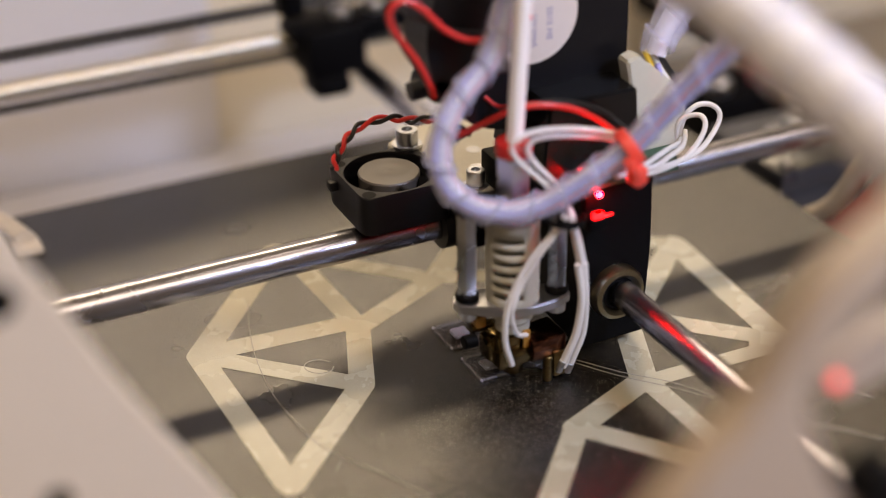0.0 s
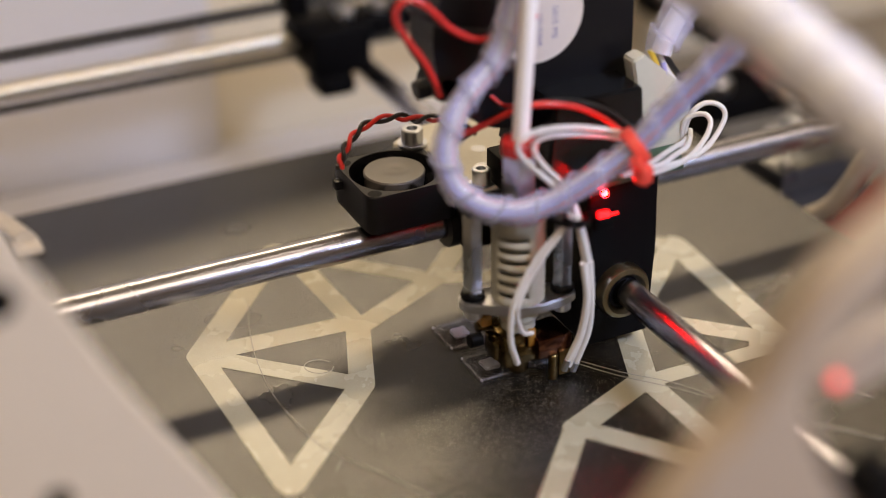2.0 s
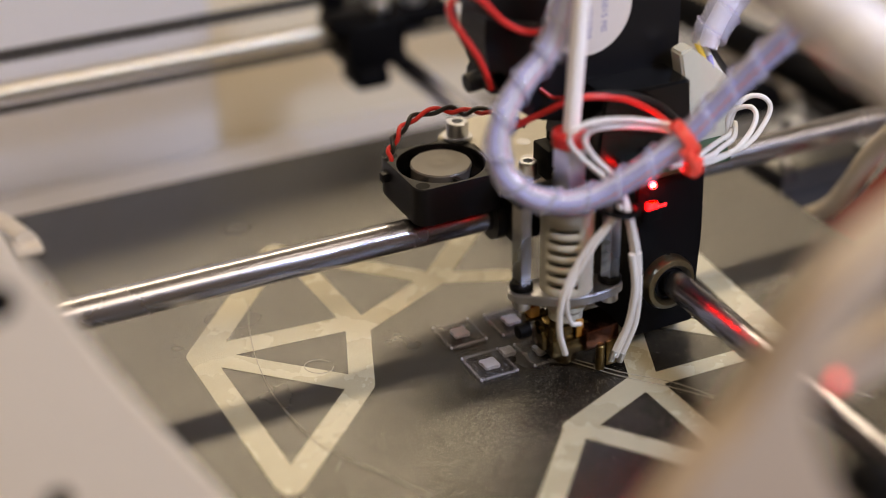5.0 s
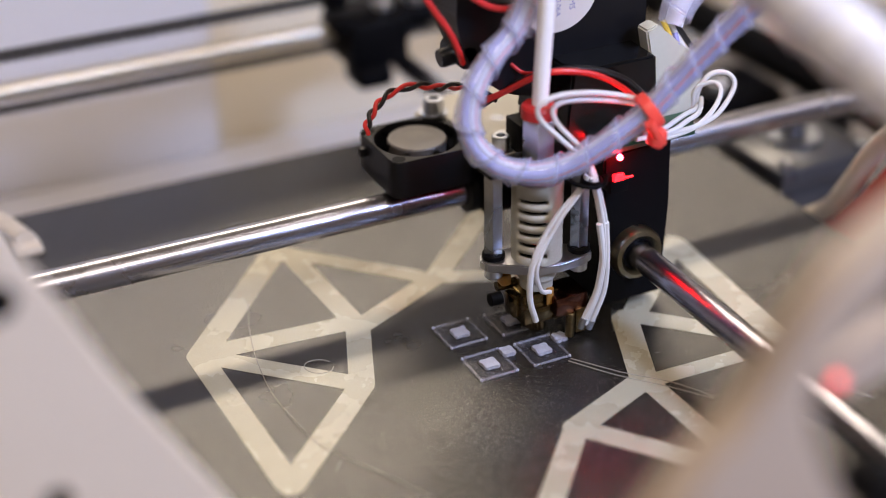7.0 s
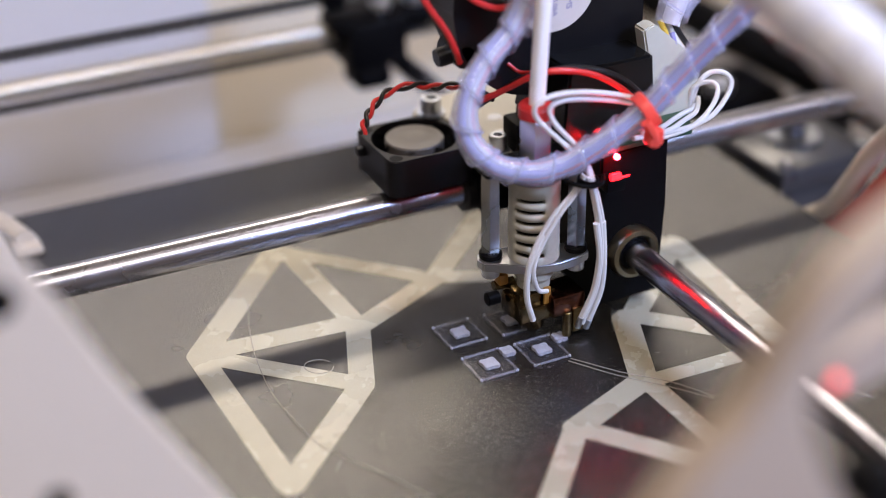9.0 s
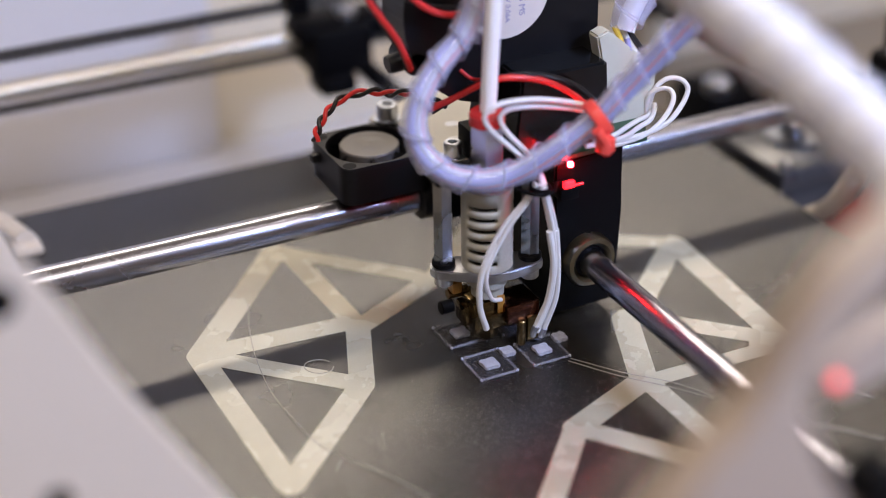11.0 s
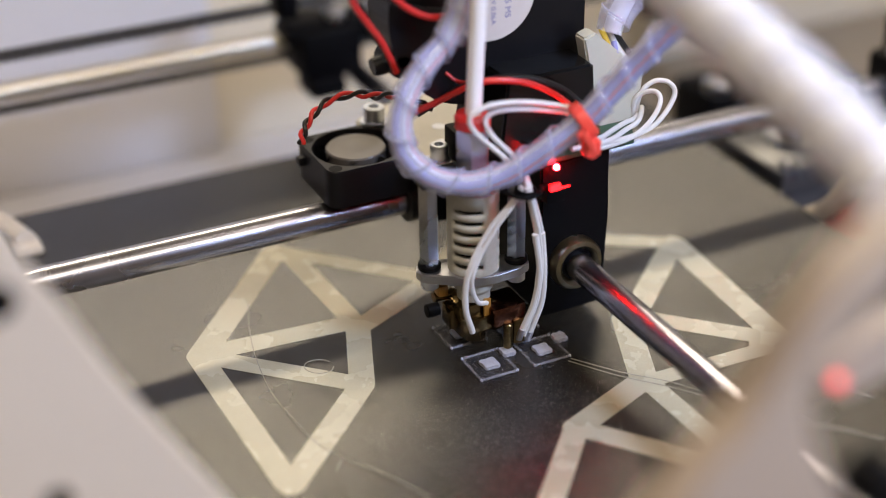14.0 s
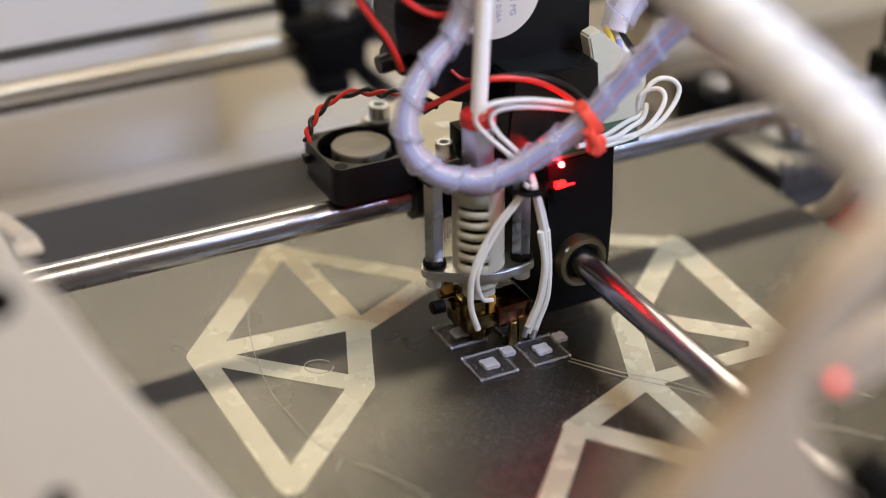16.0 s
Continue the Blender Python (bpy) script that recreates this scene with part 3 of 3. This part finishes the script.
def hot_end():
    ax, ay = -2.8, 0.5
    h = empty("hot_end")
    h.parent = head
    h["label"] = "bone coloured slotted hot end with brass heater block"
    # slotted insulator: rings with slots left open between webs
    bm = bmesh.new()
    seg = 48
    levels = [28.6]
    z = 31
    slots = []
    for k in range(6):
        levels += [z, z + 1.6]
        slots.append((z, z + 1.6))
        z += 3.7
    levels += [55.5]
    rings = [[bm.verts.new((Vector((ax + 8 * math.cos(2 * math.pi * i / seg - 0.83), ay + 8 * math.sin(2 * math.pi * i / seg - 0.83), zz))) * MM) for i in range(seg)] for zz in levels]
    for j in range(len(levels) - 1):
        in_slot = any(abs(levels[j] - s[0]) < 1e-6 for s in slots)
        for i in range(seg):
            if in_slot and (i % 16) in (0, 1, 2, 3, 4, 5, 6, 7, 8, 9):
                continue
            bm.faces.new((rings[j][i], rings[j][(i + 1) % seg], rings[j + 1][(i + 1) % seg], rings[j + 1][i]))
    bm.faces.new(rings[0][::-1])
    bm.faces.new(rings[-1])
    sleeve = part("insulator", bm, "peek", h)
    sol = sleeve.modifiers.new("wall", "SOLIDIFY")
    sol.thickness, sol.offset = 2.0 * MM, -1
    part("insulator_core", lathe([(4.6, 28), (4.6, 55)], (ax, ay, 0)), "matt", h)
    part("heat_neck", lathe([(5.2, 18), (5.2, 20.5), (6.2, 22), (6.2, 26)], (ax, ay, 0)), "peek", h)
    # standoffs and the clamp plate
    for x, y in ((-15.6, 5), (10.2, -3)):
        part("standoff", lathe([(2.9, 29), (3.15, 29.5), (3.15, 58), (2.9, 58.5)], (x, y, 0), seg=6), "dark_alu", h, "hexagonal metal standoff")
        part("standoff_nut", lathe([(3.4, 28.6), (3.6, 29), (3.6, 30.2), (3.2, 30.6)], (x, y, 0), seg=24), "matt", h)
        part("plate_screw", lathe([(2.5, 21.8), (2.9, 22.2), (2.9, 25), (2.7, 25.3)], (x, y, 0), seg=20), "zinc", h, "zinc screw head")
    part("clamp_plate", slab([(-19.4, 2.4), (-20.0, 5.5), (-18, 9.0), (-14, 9.6), (-6, 7), (6, 4), (12, 0.6), (14.2, -3), (13.2, -6), (9, -7.6), (2, -8.2), (-5, -7.4), (-12, -2.6)], 25.3, 28.6, bevel=0.5), "alu", h, "bare aluminium clamp plate")
    # heater
    bm = box((-9.5, -4, 6.2), (3, 8, 17.0), 0.7)
    box((-11.5, -1, 8), (-8, 6, 15.2), 0.8, bm=bm)
    box((2, -3.4, 5.2), (7.4, 5, 14.6), 0.7, bm=bm)
    box((-6, -6.2, 8.2), (1.2, -3.4, 13.2), 0.6, bm=bm)
    part("heater_block", bm, "brass", h, "tarnished brass heater block")
    part("end_bracket", box((6.2, -9.4, 2.4), (10.4, -5.6, 11.0), 0.6), "brass", h)
    part("heater_post", lathe([(1.4, 1.8), (1.5, 2.2), (1.5, 10), (1.2, 10.4)], (4.5, -8.5, 0), seg=18), "brass", h)
    part("amber_tape", box((-13.5, 3, 18), (-10, 7, 22), 0.8), "amber", h, "amber heat tape")
    part("amber_tape", box((-2.2, -5.6, 10.5), (0.2, -4.6, 19), 0.3), "amber", h, "amber heat tape")
    part("nozzle", lathe([(0.5, 0.3), (1.2, 0.6), (3.2, 2.6), (3.5, 2.9), (3.5, 7)], (ax, ay, 0), seg=24), "brass", h)
    part("heater_screw", lathe([(1.8, 0), (2.2, 0.3), (2.2, 4), (1.8, 4.3)], (-17.5, 4, 14), (1, 0, 0), 20), "matt", h)
    part("heater_screw", lathe([(1.6, 0), (1.6, 7)], (-14, 6, 17), (1, 0, 0), 20), "brass", h)
    part("copper_cap", box((-0.5, -8.6, 9.6), (11, 3, 16.2), 0.8), "copper", h, "copper coloured clamp over the heater")
    # push fitting and filament tube
    part("fitting_hex", lathe([(5.0, 60), (5.3, 60.6), (5.3, 74.4), (4.9, 75)], (ax, ay, 0), seg=6), "zinc", h, "dull hexagonal tube fitting")
    part("fitting_base", lathe([(6.0, 54), (6.2, 59.4), (5.6, 60)], (ax, ay, 0), seg=32), "alu", h)
    part("top_bracket", box((-20, -1, 58.5), (14, 8, 61.5), 0.8), "matt", h)
    part("collet", lathe([(4.2, 75), (5.3, 75.5), (5.4, 78.6), (4.8, 79.4), (2.8, 79.4)], (ax, ay, 0), seg=32), "red", h, "red release collet")


def tubes():
    w = empty("cable_bundle")
    w.parent = head
    w["label"] = "cable bundle in a clear spiral wrap"
    bundle = [(3.8, 10.0, 131.2), (-0.5, 9.0, 113.6), (-6.3, 8.0, 101.8), (-17.3, 6.2, 92.4), (-24.4, 3.4, 81.9), (-24.6, 0.4, 71.9), (-18.4, -3.8, 64.6), (-8.9, -8.0, 61.9), (1.2, -11.0, 63.7), (12.4, -15.0, 70.7), (23.0, -18.0, 78.8), (34.4, -22.0, 92.3), (45.9, -30.0, 109.5), (49.8, -36.0, 118.8), (51.6, -50.0, 136.7)]
    path = spline(bundle, 16)
    spiral_wrap("wrap", path, 3.55, 10.5, w)
    for k, (m, r) in enumerate((("wire_white", 1.2), ("wire_blue", 1.6), ("wire_red", 0.5), ("wire_blue", 1.3), ("wire_white", 0.9), ("wire_pink", 0.9))):
        rows = frames_along(path)
        pts = [p + (s * math.cos(k * 1.05 + i * 0.012) + u * math.sin(k * 1.05 + i * 0.012)) * 1.9 for i, (p, d, s, u) in enumerate(rows)][::4]
        part("core_wire", tube(pts, r, 3, 8), m, w)
    part("sleeve", tube([(4.4, 10.0, 134.2), (0.7, 9.0, 117.5), (-2.8, 8.5, 107.1), (-6.6, 8.0, 100.3)], 5.2, 8, 20), "wrap", w, "clear soft sleeve")
    spiral_wrap("hose_wrap", spline([(-13.1, -78.3, 159.7), (-6.2, -98.2, 153.5), (-1.6, -117.8, 146.0), (1.4, -135.9, 139.7), (3.6, -153.8, 133.1), (2.9, -168.9, 128.7)], 12), 7.6, 13, w, "hose")
    part("hose_core", tube([(-13.1, -78.3, 159.7), (-6.2, -98.2, 153.5), (-1.6, -117.8, 146.0), (1.4, -135.9, 139.7), (3.6, -153.8, 133.1), (2.9, -168.9, 128.7)], 7.2, 8, 16), "ptfe", w, "milky cable core")
    part("filament_tube", rod((-2.6, 0.5, 78), (1.0, 0.5, 145), 2.45), "ptfe", w, "milky filament tube")
    # twisted pair of the small fan
    rows = frames_along(spline([(-40.3, 44.0, 59.8), (-38.3, 46.0, 63.2), (-34.5, 48.0, 66.6), (-28.3, 50.0, 69.3), (-20.2, 48.0, 70.8), (-15.0, 44.0, 70.5), (-11.8, 36.0, 73.3), (-8.6, 28.0, 73.4), (-6.0, 22.0, 73.5)], 14))
    for m, ph in (("wire_red", 0), ("wire_black", math.pi)):
        pts = [p + (s * math.cos(i * 0.30 + ph) + u * math.sin(i * 0.30 + ph)) * 0.8 for i, (p, d, s, u) in enumerate(rows)]
        part("fan_lead", tube(pts, 0.72, 1, 8), m, head)
    part("blower_lead", tube([(11.5, 17.0, 108.0), (-0.4, 15.0, 105.4), (-9.0, 14.0, 105.7), (-16.8, 14.0, 110.0), (-24.3, 14.0, 117.9), (-29.3, 15.0, 120.5), (-32.6, 16.0, 117.9), (-32.0, 17.0, 113.4), (-28.8, 17.0, 107.9), (-23.8, 17.0, 100.2), (-20.4, 18.0, 93.2), (-18.1, 20.0, 88.2)], 1.0, 8, 10), "wire_red", head)
    part("blower_lead", tube([(-4.2, 18.0, 105.4), (-13.6, 17.0, 108.3), (-24.3, 16.0, 114.5), (-30.9, 16.0, 118.9), (-31.1, 18.0, 115.4), (-27.9, 18.0, 105.7), (-22.4, 18.0, 97.0), (-19.1, 20.0, 89.6)], 0.9, 8, 10), "wire_black", head)
    part("board_lead", tube([(-12.6, 20.0, 74.0), (-5.4, 16.0, 78.2), (0.4, 8.0, 84.8), (6.4, 4.0, 86.7), (17.0, 3.0, 84.0), (26.0, 2.0, 78.7), (32.3, 0.0, 72.9)], 1.0, 8, 10), "wire_red", head)
    part("board_lead", tube([(-9.7, 24.0, 71.1), (-4.2, 22.0, 74.7), (0.9, 14.0, 81.9), (8.8, 5.0, 86.5), (19.4, 4.0, 84.5), (28.4, 3.0, 80.1), (34.8, 2.0, 74.1)], 1.0, 8, 10), "wire_black", head)
    part("board_lead", tube([(-1.8, 20.0, 84.8), (1.2, 18.0, 82.1), (2.6, 12.0, 83.8)], 0.6, 8, 10), "wire_red", head)
    part("heater_lead", tube([(29.0, -10.0, 77.6), (19.9, -8.0, 80.8), (8.8, -8.0, 83.9), (-1.1, -8.0, 85.0), (-6.7, -7.5, 83.3), (-7.4, -7.0, 80.2), (-4.5, -7.0, 75.7), (2.8, -8.0, 67.9), (8.2, -10.0, 61.5), (8.4, -13.0, 58.4)], 0.82, 8, 10), "wire_white", head)
    part("heater_lead", tube([(29.1, -10.0, 76.0), (20.6, -7.0, 78.3), (9.4, -7.0, 81.3), (1.6, -6.5, 82.1), (-1.5, -6.0, 80.5), (-1.5, -6.0, 77.7), (0.8, -6.5, 73.7), (6.5, -8.0, 66.8), (9.4, -10.0, 60.9), (9.2, -13.0, 58.2)], 0.82, 8, 10), "wire_white", head)
    part("heater_lead", tube([(6.2, -13.0, 59.8), (3.6, -12.0, 54.5), (-2.2, -11.0, 47.8), (-7.6, -10.0, 38.8), (-10.7, -10.0, 30.2), (-10.5, -9.0, 19.8), (-7.6, -8.0, 10.8)], 0.74, 8, 10), "wire_white", head)
    part("heater_lead", tube([(6.3, -13.5, 59.7), (3.9, -13.0, 54.6), (-1.3, -12.0, 47.5), (-6.3, -11.0, 38.4), (-9.2, -11.0, 30.3), (-6.4, -9.0, 21.5), (-2.0, -7.0, 18.7)], 0.74, 8, 10), "wire_white", head)
    part("heater_lead", tube([(7.5, -14.0, 59.1), (10.2, -13.0, 49.6), (12.6, -12.0, 39.1), (13.1, -12.0, 29.3), (12.3, -11.0, 18.2), (10.2, -10.0, 11.2), (8.3, -9.0, 6.1)], 0.74, 8, 10), "wire_white", head)
    part("heater_lead", tube([(8.6, -14.0, 58.8), (11.9, -13.0, 49.2), (14.5, -12.0, 38.6), (14.9, -12.0, 28.8), (14.7, -11.0, 17.5), (13.1, -10.0, 10.3), (11.9, -9.0, 4.4)], 0.74, 8, 10), "wire_white", head)
    part("heater_lead", tube([(8.0, -14.4, 58.2), (10.6, -13.6, 49.8), (13.1, -12.8, 39.4), (13.7, -12.6, 29.5), (13.1, -11.6, 18.3), (11.2, -10.6, 10.8), (9.6, -9.6, 5.0)], 0.7, 8, 10), "wire_white", head)
    part("heat_sleeve", tube([(11.2, -13.0, 42.3), (13.3, -12.3, 29.4), (12.6, -11.2, 18.2), (10.5, -10.2, 10.8), (8.8, -9.2, 6.3)], 1.02, 8, 10), "wire_white", head)
    part("heat_sleeve", tube([(13.7, -12.6, 42.0), (14.9, -12.2, 28.9), (15.0, -11.2, 17.5), (13.2, -10.2, 10.0), (11.8, -9.2, 4.9)], 1.02, 8, 10), "wire_white", head)
    part("heat_sleeve", tube([(-5.6, -10.4, 41.3), (-10.3, -10.2, 30.7), (-10.5, -9.4, 20.0), (-7.7, -8.4, 10.6)], 1.0, 8, 10), "wire_white", head)
    part("crimp", tube([(9.1, -9.6, 7.6), (8.4, -9.2, 5.6), (8.0, -9.0, 3.9)], 1.25, 8, 10), "zinc", head)
    part("crimp", tube([(11.9, -9.6, 6.0), (11.4, -9.2, 4.2), (11.0, -9.0, 2.8)], 1.25, 8, 10), "zinc", head)
    part("sensor_lead", tube([(24.2, -11.0, 66.8), (35.1, -9.0, 65.2), (47.0, -6.0, 63.4), (58.7, -2.0, 63.1), (66.7, 2.0, 65.8), (70.2, 4.0, 69.9), (68.9, 6.0, 72.7), (65.3, 8.0, 73.1), (61.7, 9.0, 70.6), (60.3, 10.0, 65.3), (60.6, 11.0, 58.2)], 0.8, 8, 10), "wire_white", head)
    part("sensor_lead", tube([(28.8, -10.0, 64.6), (39.8, -8.0, 63.3), (50.6, -5.0, 63.2), (59.2, -1.0, 65.5), (63.6, 2.0, 68.9), (63.9, 5.0, 70.8), (61.5, 8.0, 70.0), (59.0, 9.5, 67.3), (59.3, 11.0, 59.3)], 0.8, 8, 10), "wire_white", head)
    part("sensor_lead", tube([(27.0, -11.0, 68.4), (35.0, -9.0, 67.1), (41.8, -6.0, 67.3), (48.4, -2.0, 66.5), (55.6, 4.0, 63.9), (61.6, 11.0, 61.5)], 0.8, 8, 10), "wire_white", head)
    part("sensor_lead", tube([(30.6, -10.0, 66.0), (39.6, -8.0, 65.2), (46.5, -5.0, 65.6), (53.2, -1.0, 65.0), (59.3, 6.0, 63.7), (62.7, 11.0, 63.5)], 0.8, 8, 10), "wire_white", head)
    part("plug_lead", tube([(53.4, 14.0, 89.8), (56.0, 13.0, 85.4), (59.3, 12.0, 80.2), (60.6, 11.0, 75.7)], 0.9, 8, 10), "wire_black", head)
    part("plug_lead", tube([(51.3, 14.0, 90.2), (54.0, 13.0, 84.6), (57.1, 11.0, 79.2), (57.9, 10.0, 76.3)], 0.9, 8, 10), "wire_white", head)
    part("plug_lead", tube([(49.0, 15.0, 91.2), (49.8, 13.0, 88.1), (49.7, 11.0, 85.6)], 0.9, 8, 10), "wire_yellow", head)
    part("plug_lead", tube([(53.1, 15.0, 88.6), (52.5, 12.0, 85.2), (52.4, 11.0, 83.3)], 0.9, 8, 10), "wire_blue", head)
    # ties
    c, d = Vector((22.1, -17.8, 78.1)), Vector((24.7, -18.3, 79.8))
    t = part("cable_tie", lathe([(5.0, 0), (5.7, 0.3), (5.9, 1.8), (5.7, 3.4), (5.0, 3.7)], c, d - c, 24, cap=False), "red_tie", head, "red cable tie")
    part("tie_head", box(c + Vector((-1, -7, -8)), c + Vector((4, -3, -3)), 0.8), "red_tie", t)
    part("tie_tail", tube([(19.7, -24.0, 78.4), (22.3, -24.0, 74.3), (24.1, -23.0, 69.9)], 1.6, 6, 8), "red_tie", t)
    c = Vector((7.4, -13.5, 57.8))
    t = part("cable_tie", lathe([(2.6, -1.2), (3.4, -1.0), (3.4, 1.0), (2.6, 1.2)], c, (0.1, -0.1, 1), 20, cap=False), "matt", head, "black cable tie")
    part("tie_tail", tube([c + Vector((-7, 2, 0.8)), c + Vector((-3, -2.8, 0)), c + Vector((3, -2.4, -0.6)), c + Vector((6, 1, -0.2))], 0.7, 6, 8), "matt", t)
    # clear spiral sleeve over the plug leads
    spiral_wrap("plug_sleeve", spline([(52.4, 14.0, 89.4), (55.1, 15.0, 95.0), (59.9, 16.0, 101.3), (68.5, 18.0, 111.5)], 12), 5.0, 8, head)
    part("plug_sleeve_core", tube([(52.4, 14.0, 89.4), (55.1, 15.0, 95.0), (59.9, 16.0, 101.3), (68.5, 18.0, 111.5)], 3.0, 6, 12), "ptfe", head)


def blower():
    b = empty("blower")
    b.parent = head
    b["label"] = "black radial blower with a round grey label"
    y0, y1 = 20, 35
    to = lambda x, z, y: (x, y, z)
    cx, cz = 13, 104
    pts = [(46.5, 72), (20, 71), (6, 72.5)] + [(cx + 33 * math.cos(radians(a)), cz + 33 * math.sin(radians(a))) for a in range(-115, -290, -8)] + [(46.5, 137)]
    part("scroll_case", slab(pts, y0, y1, bevel=0.8, to=to), "black", b)
    part("mount_tab", lathe([(3.2, 0), (3.8, 0.4), (3.8, 12), (3.2, 12.6)], (-16, 20, 89.5), (0, 1, 0), 24), "black", b)
    part("mount_pin", lathe([(2.6, 0), (3.0, 0.4), (3.0, 6), (2.6, 7)], (-17, 24, 90), (-1, 0, -0.1), 20), "black", b)
    part("label_disc", lathe([(14.4, 0), (14.4, 0.15)], (14.0, 19.9, 106.5), (0, -1, 0), 64), "label", b, "round grey paper label")
    # duct below the scroll
    part("duct", slab([(9, 56), (41.5, 56), (42.2, 71), (41.5, 84.4), (12, 84.4)], 6, 36, bevel=0.8, to=to), "tape", b)
    part("duct_collar", slab([(8, 62), (20, 60), (20, 79), (11, 79)], 21, 36, bevel=2.0, to=to), "tape", b)

    def letters(text, size, x, z):
        data = bpy.data.curves.new("letters", "FONT")
        data.body, data.size, data.extrude = text, size * MM, 0.02 * MM
        data.resolution_u = 3
        shape = bpy.data.objects.new("letters", data)
        me = bpy.data.meshes.new_from_object(shape)
        bpy.data.objects.remove(shape)
        me.materials.append(M["ink"])
        ob = new("letters", me)
        ob.parent = b
        ob.matrix_basis = Matrix(((0, 1, 0, x * MM), (0, 0, -1, 19.7 * MM), (-1, 0, 0, z * MM), (0, 0, 0, 1)))
        ob["label"] = "violet model lettering"
    letters("5015 MS", 2.9, 18.1, 108.8)
    letters("12V 0.06A", 2.4, 13.4, 107.4)
    return b


carriage()
rotor = fan()
hot_end()
tubes()
blow = blower()
cap_screw(1.7, 33, 49.9, 2.9, 5.0)
cap_screw(-5.5, 67.5, 50.9, 3.6, 5.0)


# ---- circuit board, lamps and sockets on the head ----
def electronics():
    part("circuit_board", slab([(20.5, -3.4), (51, -3.4), (57, 8), (57, 14), (20.5, 4)], 59.5, 60.8), "pcb", head, "green circuit board on the carriage")
    part("board_chip", box((29, -1, 60.8), (36, 4, 62.6), 0.3), "matt", head)
    part("board_chip", box((40, -1, 60.8), (44, 3, 62.0), 0.3), "matt", head)
    part("power_led", lathe([(0.7, 0), (0.95, 0.3), (0.95, 1.0), (0.6, 1.4)], (22.9, -4.2, 58.3), (-0.2, -1, 0.2), 16), "led", head, "glowing red power light")
    part("signal_led", box((18.9, -8.4, 52.3), (22.6, -6.8, 54.5), 0.3), "led_body", head, "red lit lens")
    # leg glows by the lens material, in place of red light falling on it
    part("led_leg", box((22.5, -7.8, 52.3), (26.0, -7.2, 52.9), 0.1, 1), "led_body", head)
    part("led_housing", box((18.2, -7.6, 47.8), (24.7, -1.4, 52.1), 0.5), "matt", head)
    part("connector", slab([(40, 91.0), (44, 92.4), (62, 76.6), (61.5, 57), (47, 57)], 10, 16, bevel=0.6, to=lambda x, z, y: (x, y, z)), "socket", head, "ivory plug socket")


electronics()


# ---- front frame ----
def front_frame():
    to = lambda x, z, y: (x, y, z)
    frame_plate = empty("front_frame")
    tagged(frame_plate, "white lacquered front frame plate of the printer", "printer frame", kind="structure")
    part("plate", slab([(-161.2, 134.8), (-155.0, 119.7), (-147.1, 103.9), (-137.5, 82.2), (-128.7, 65.3), (-115.2, 39.9), (-108.4, 19.4), (-201.4, 56.4), (-184.6, 140.4)], -93, -85, bevel=0.8, to=to), "panel", frame_plate)
    part("bolt_hole", lathe([(4.2, 0), (4.2, 0.3), (2.5, 0.3), (2.5, 0.1)], (-160.1, -93.05, 110.4), (0, -1, 0)), "matt", frame_plate, "dark round bolt hole")
    part("bolt_hole", lathe([(3.6, 0), (3.6, 0.3), (2.2, 0.3), (2.2, 0.1)], (-154.8, -93.05, 59.7), (0, -1, 0)), "dark_alu", frame_plate, "dull metal bolt")
    arm = empty("front_arm")
    tagged(arm, "white branching plastic arm of the printer front", "printer frame", kind="structure")
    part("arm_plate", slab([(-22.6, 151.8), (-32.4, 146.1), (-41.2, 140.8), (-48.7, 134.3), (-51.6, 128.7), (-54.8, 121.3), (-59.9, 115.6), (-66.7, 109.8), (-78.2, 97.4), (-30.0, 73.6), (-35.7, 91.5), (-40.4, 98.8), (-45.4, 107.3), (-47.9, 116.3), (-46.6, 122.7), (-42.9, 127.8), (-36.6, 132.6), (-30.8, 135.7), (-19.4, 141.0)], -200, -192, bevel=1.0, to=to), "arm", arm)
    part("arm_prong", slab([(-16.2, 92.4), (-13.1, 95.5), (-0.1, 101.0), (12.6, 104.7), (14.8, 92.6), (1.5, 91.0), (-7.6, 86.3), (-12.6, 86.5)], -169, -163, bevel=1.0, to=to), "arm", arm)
    part("indicator", lathe([(0.9, 0), (1.2, 0.4), (1.2, 1.4), (0.6, 1.8)], (-14.2, -169.1, 92.8), (0, -1, 0), 16), "glow", arm, "small red indicator light")
    part("foot_knob", lathe([(4.5, 0), (5.5, 1), (5.5, 9), (4.5, 10)], (-27.9, -203, 92.0), (0, 1, 0), 24), "matt", arm, "black round knob")


front_frame()


def motions():
    def at(t, x, y):
        return pose(x * MM, y * MM, 0)
    walk(head, [(t, at(t, x, y)) for t, x, y in HEAD])
    walk(rod_x, [(t, at(t, 0, 0.96 * y + 47.0)) for t, x, y in HEAD])
    walk(rod_y, [(t, at(t, x + 31.7 - 0.06 * y, 0)) for t, x, y in HEAD])
    walk(slider, [(t, at(t, x + 29.8, 0)) for t, x, y in HEAD])
    walk(side_slider, [(t, at(t, 0, 0.96 * y + 47.0)) for t, x, y in HEAD])
    base = rotor.location.copy()
    walk(rotor, [(k * 0.1, Matrix.Translation(base) @ pose(0, 0, 0, 0, 0, 70 * k)) for k in range(161)])


motions()
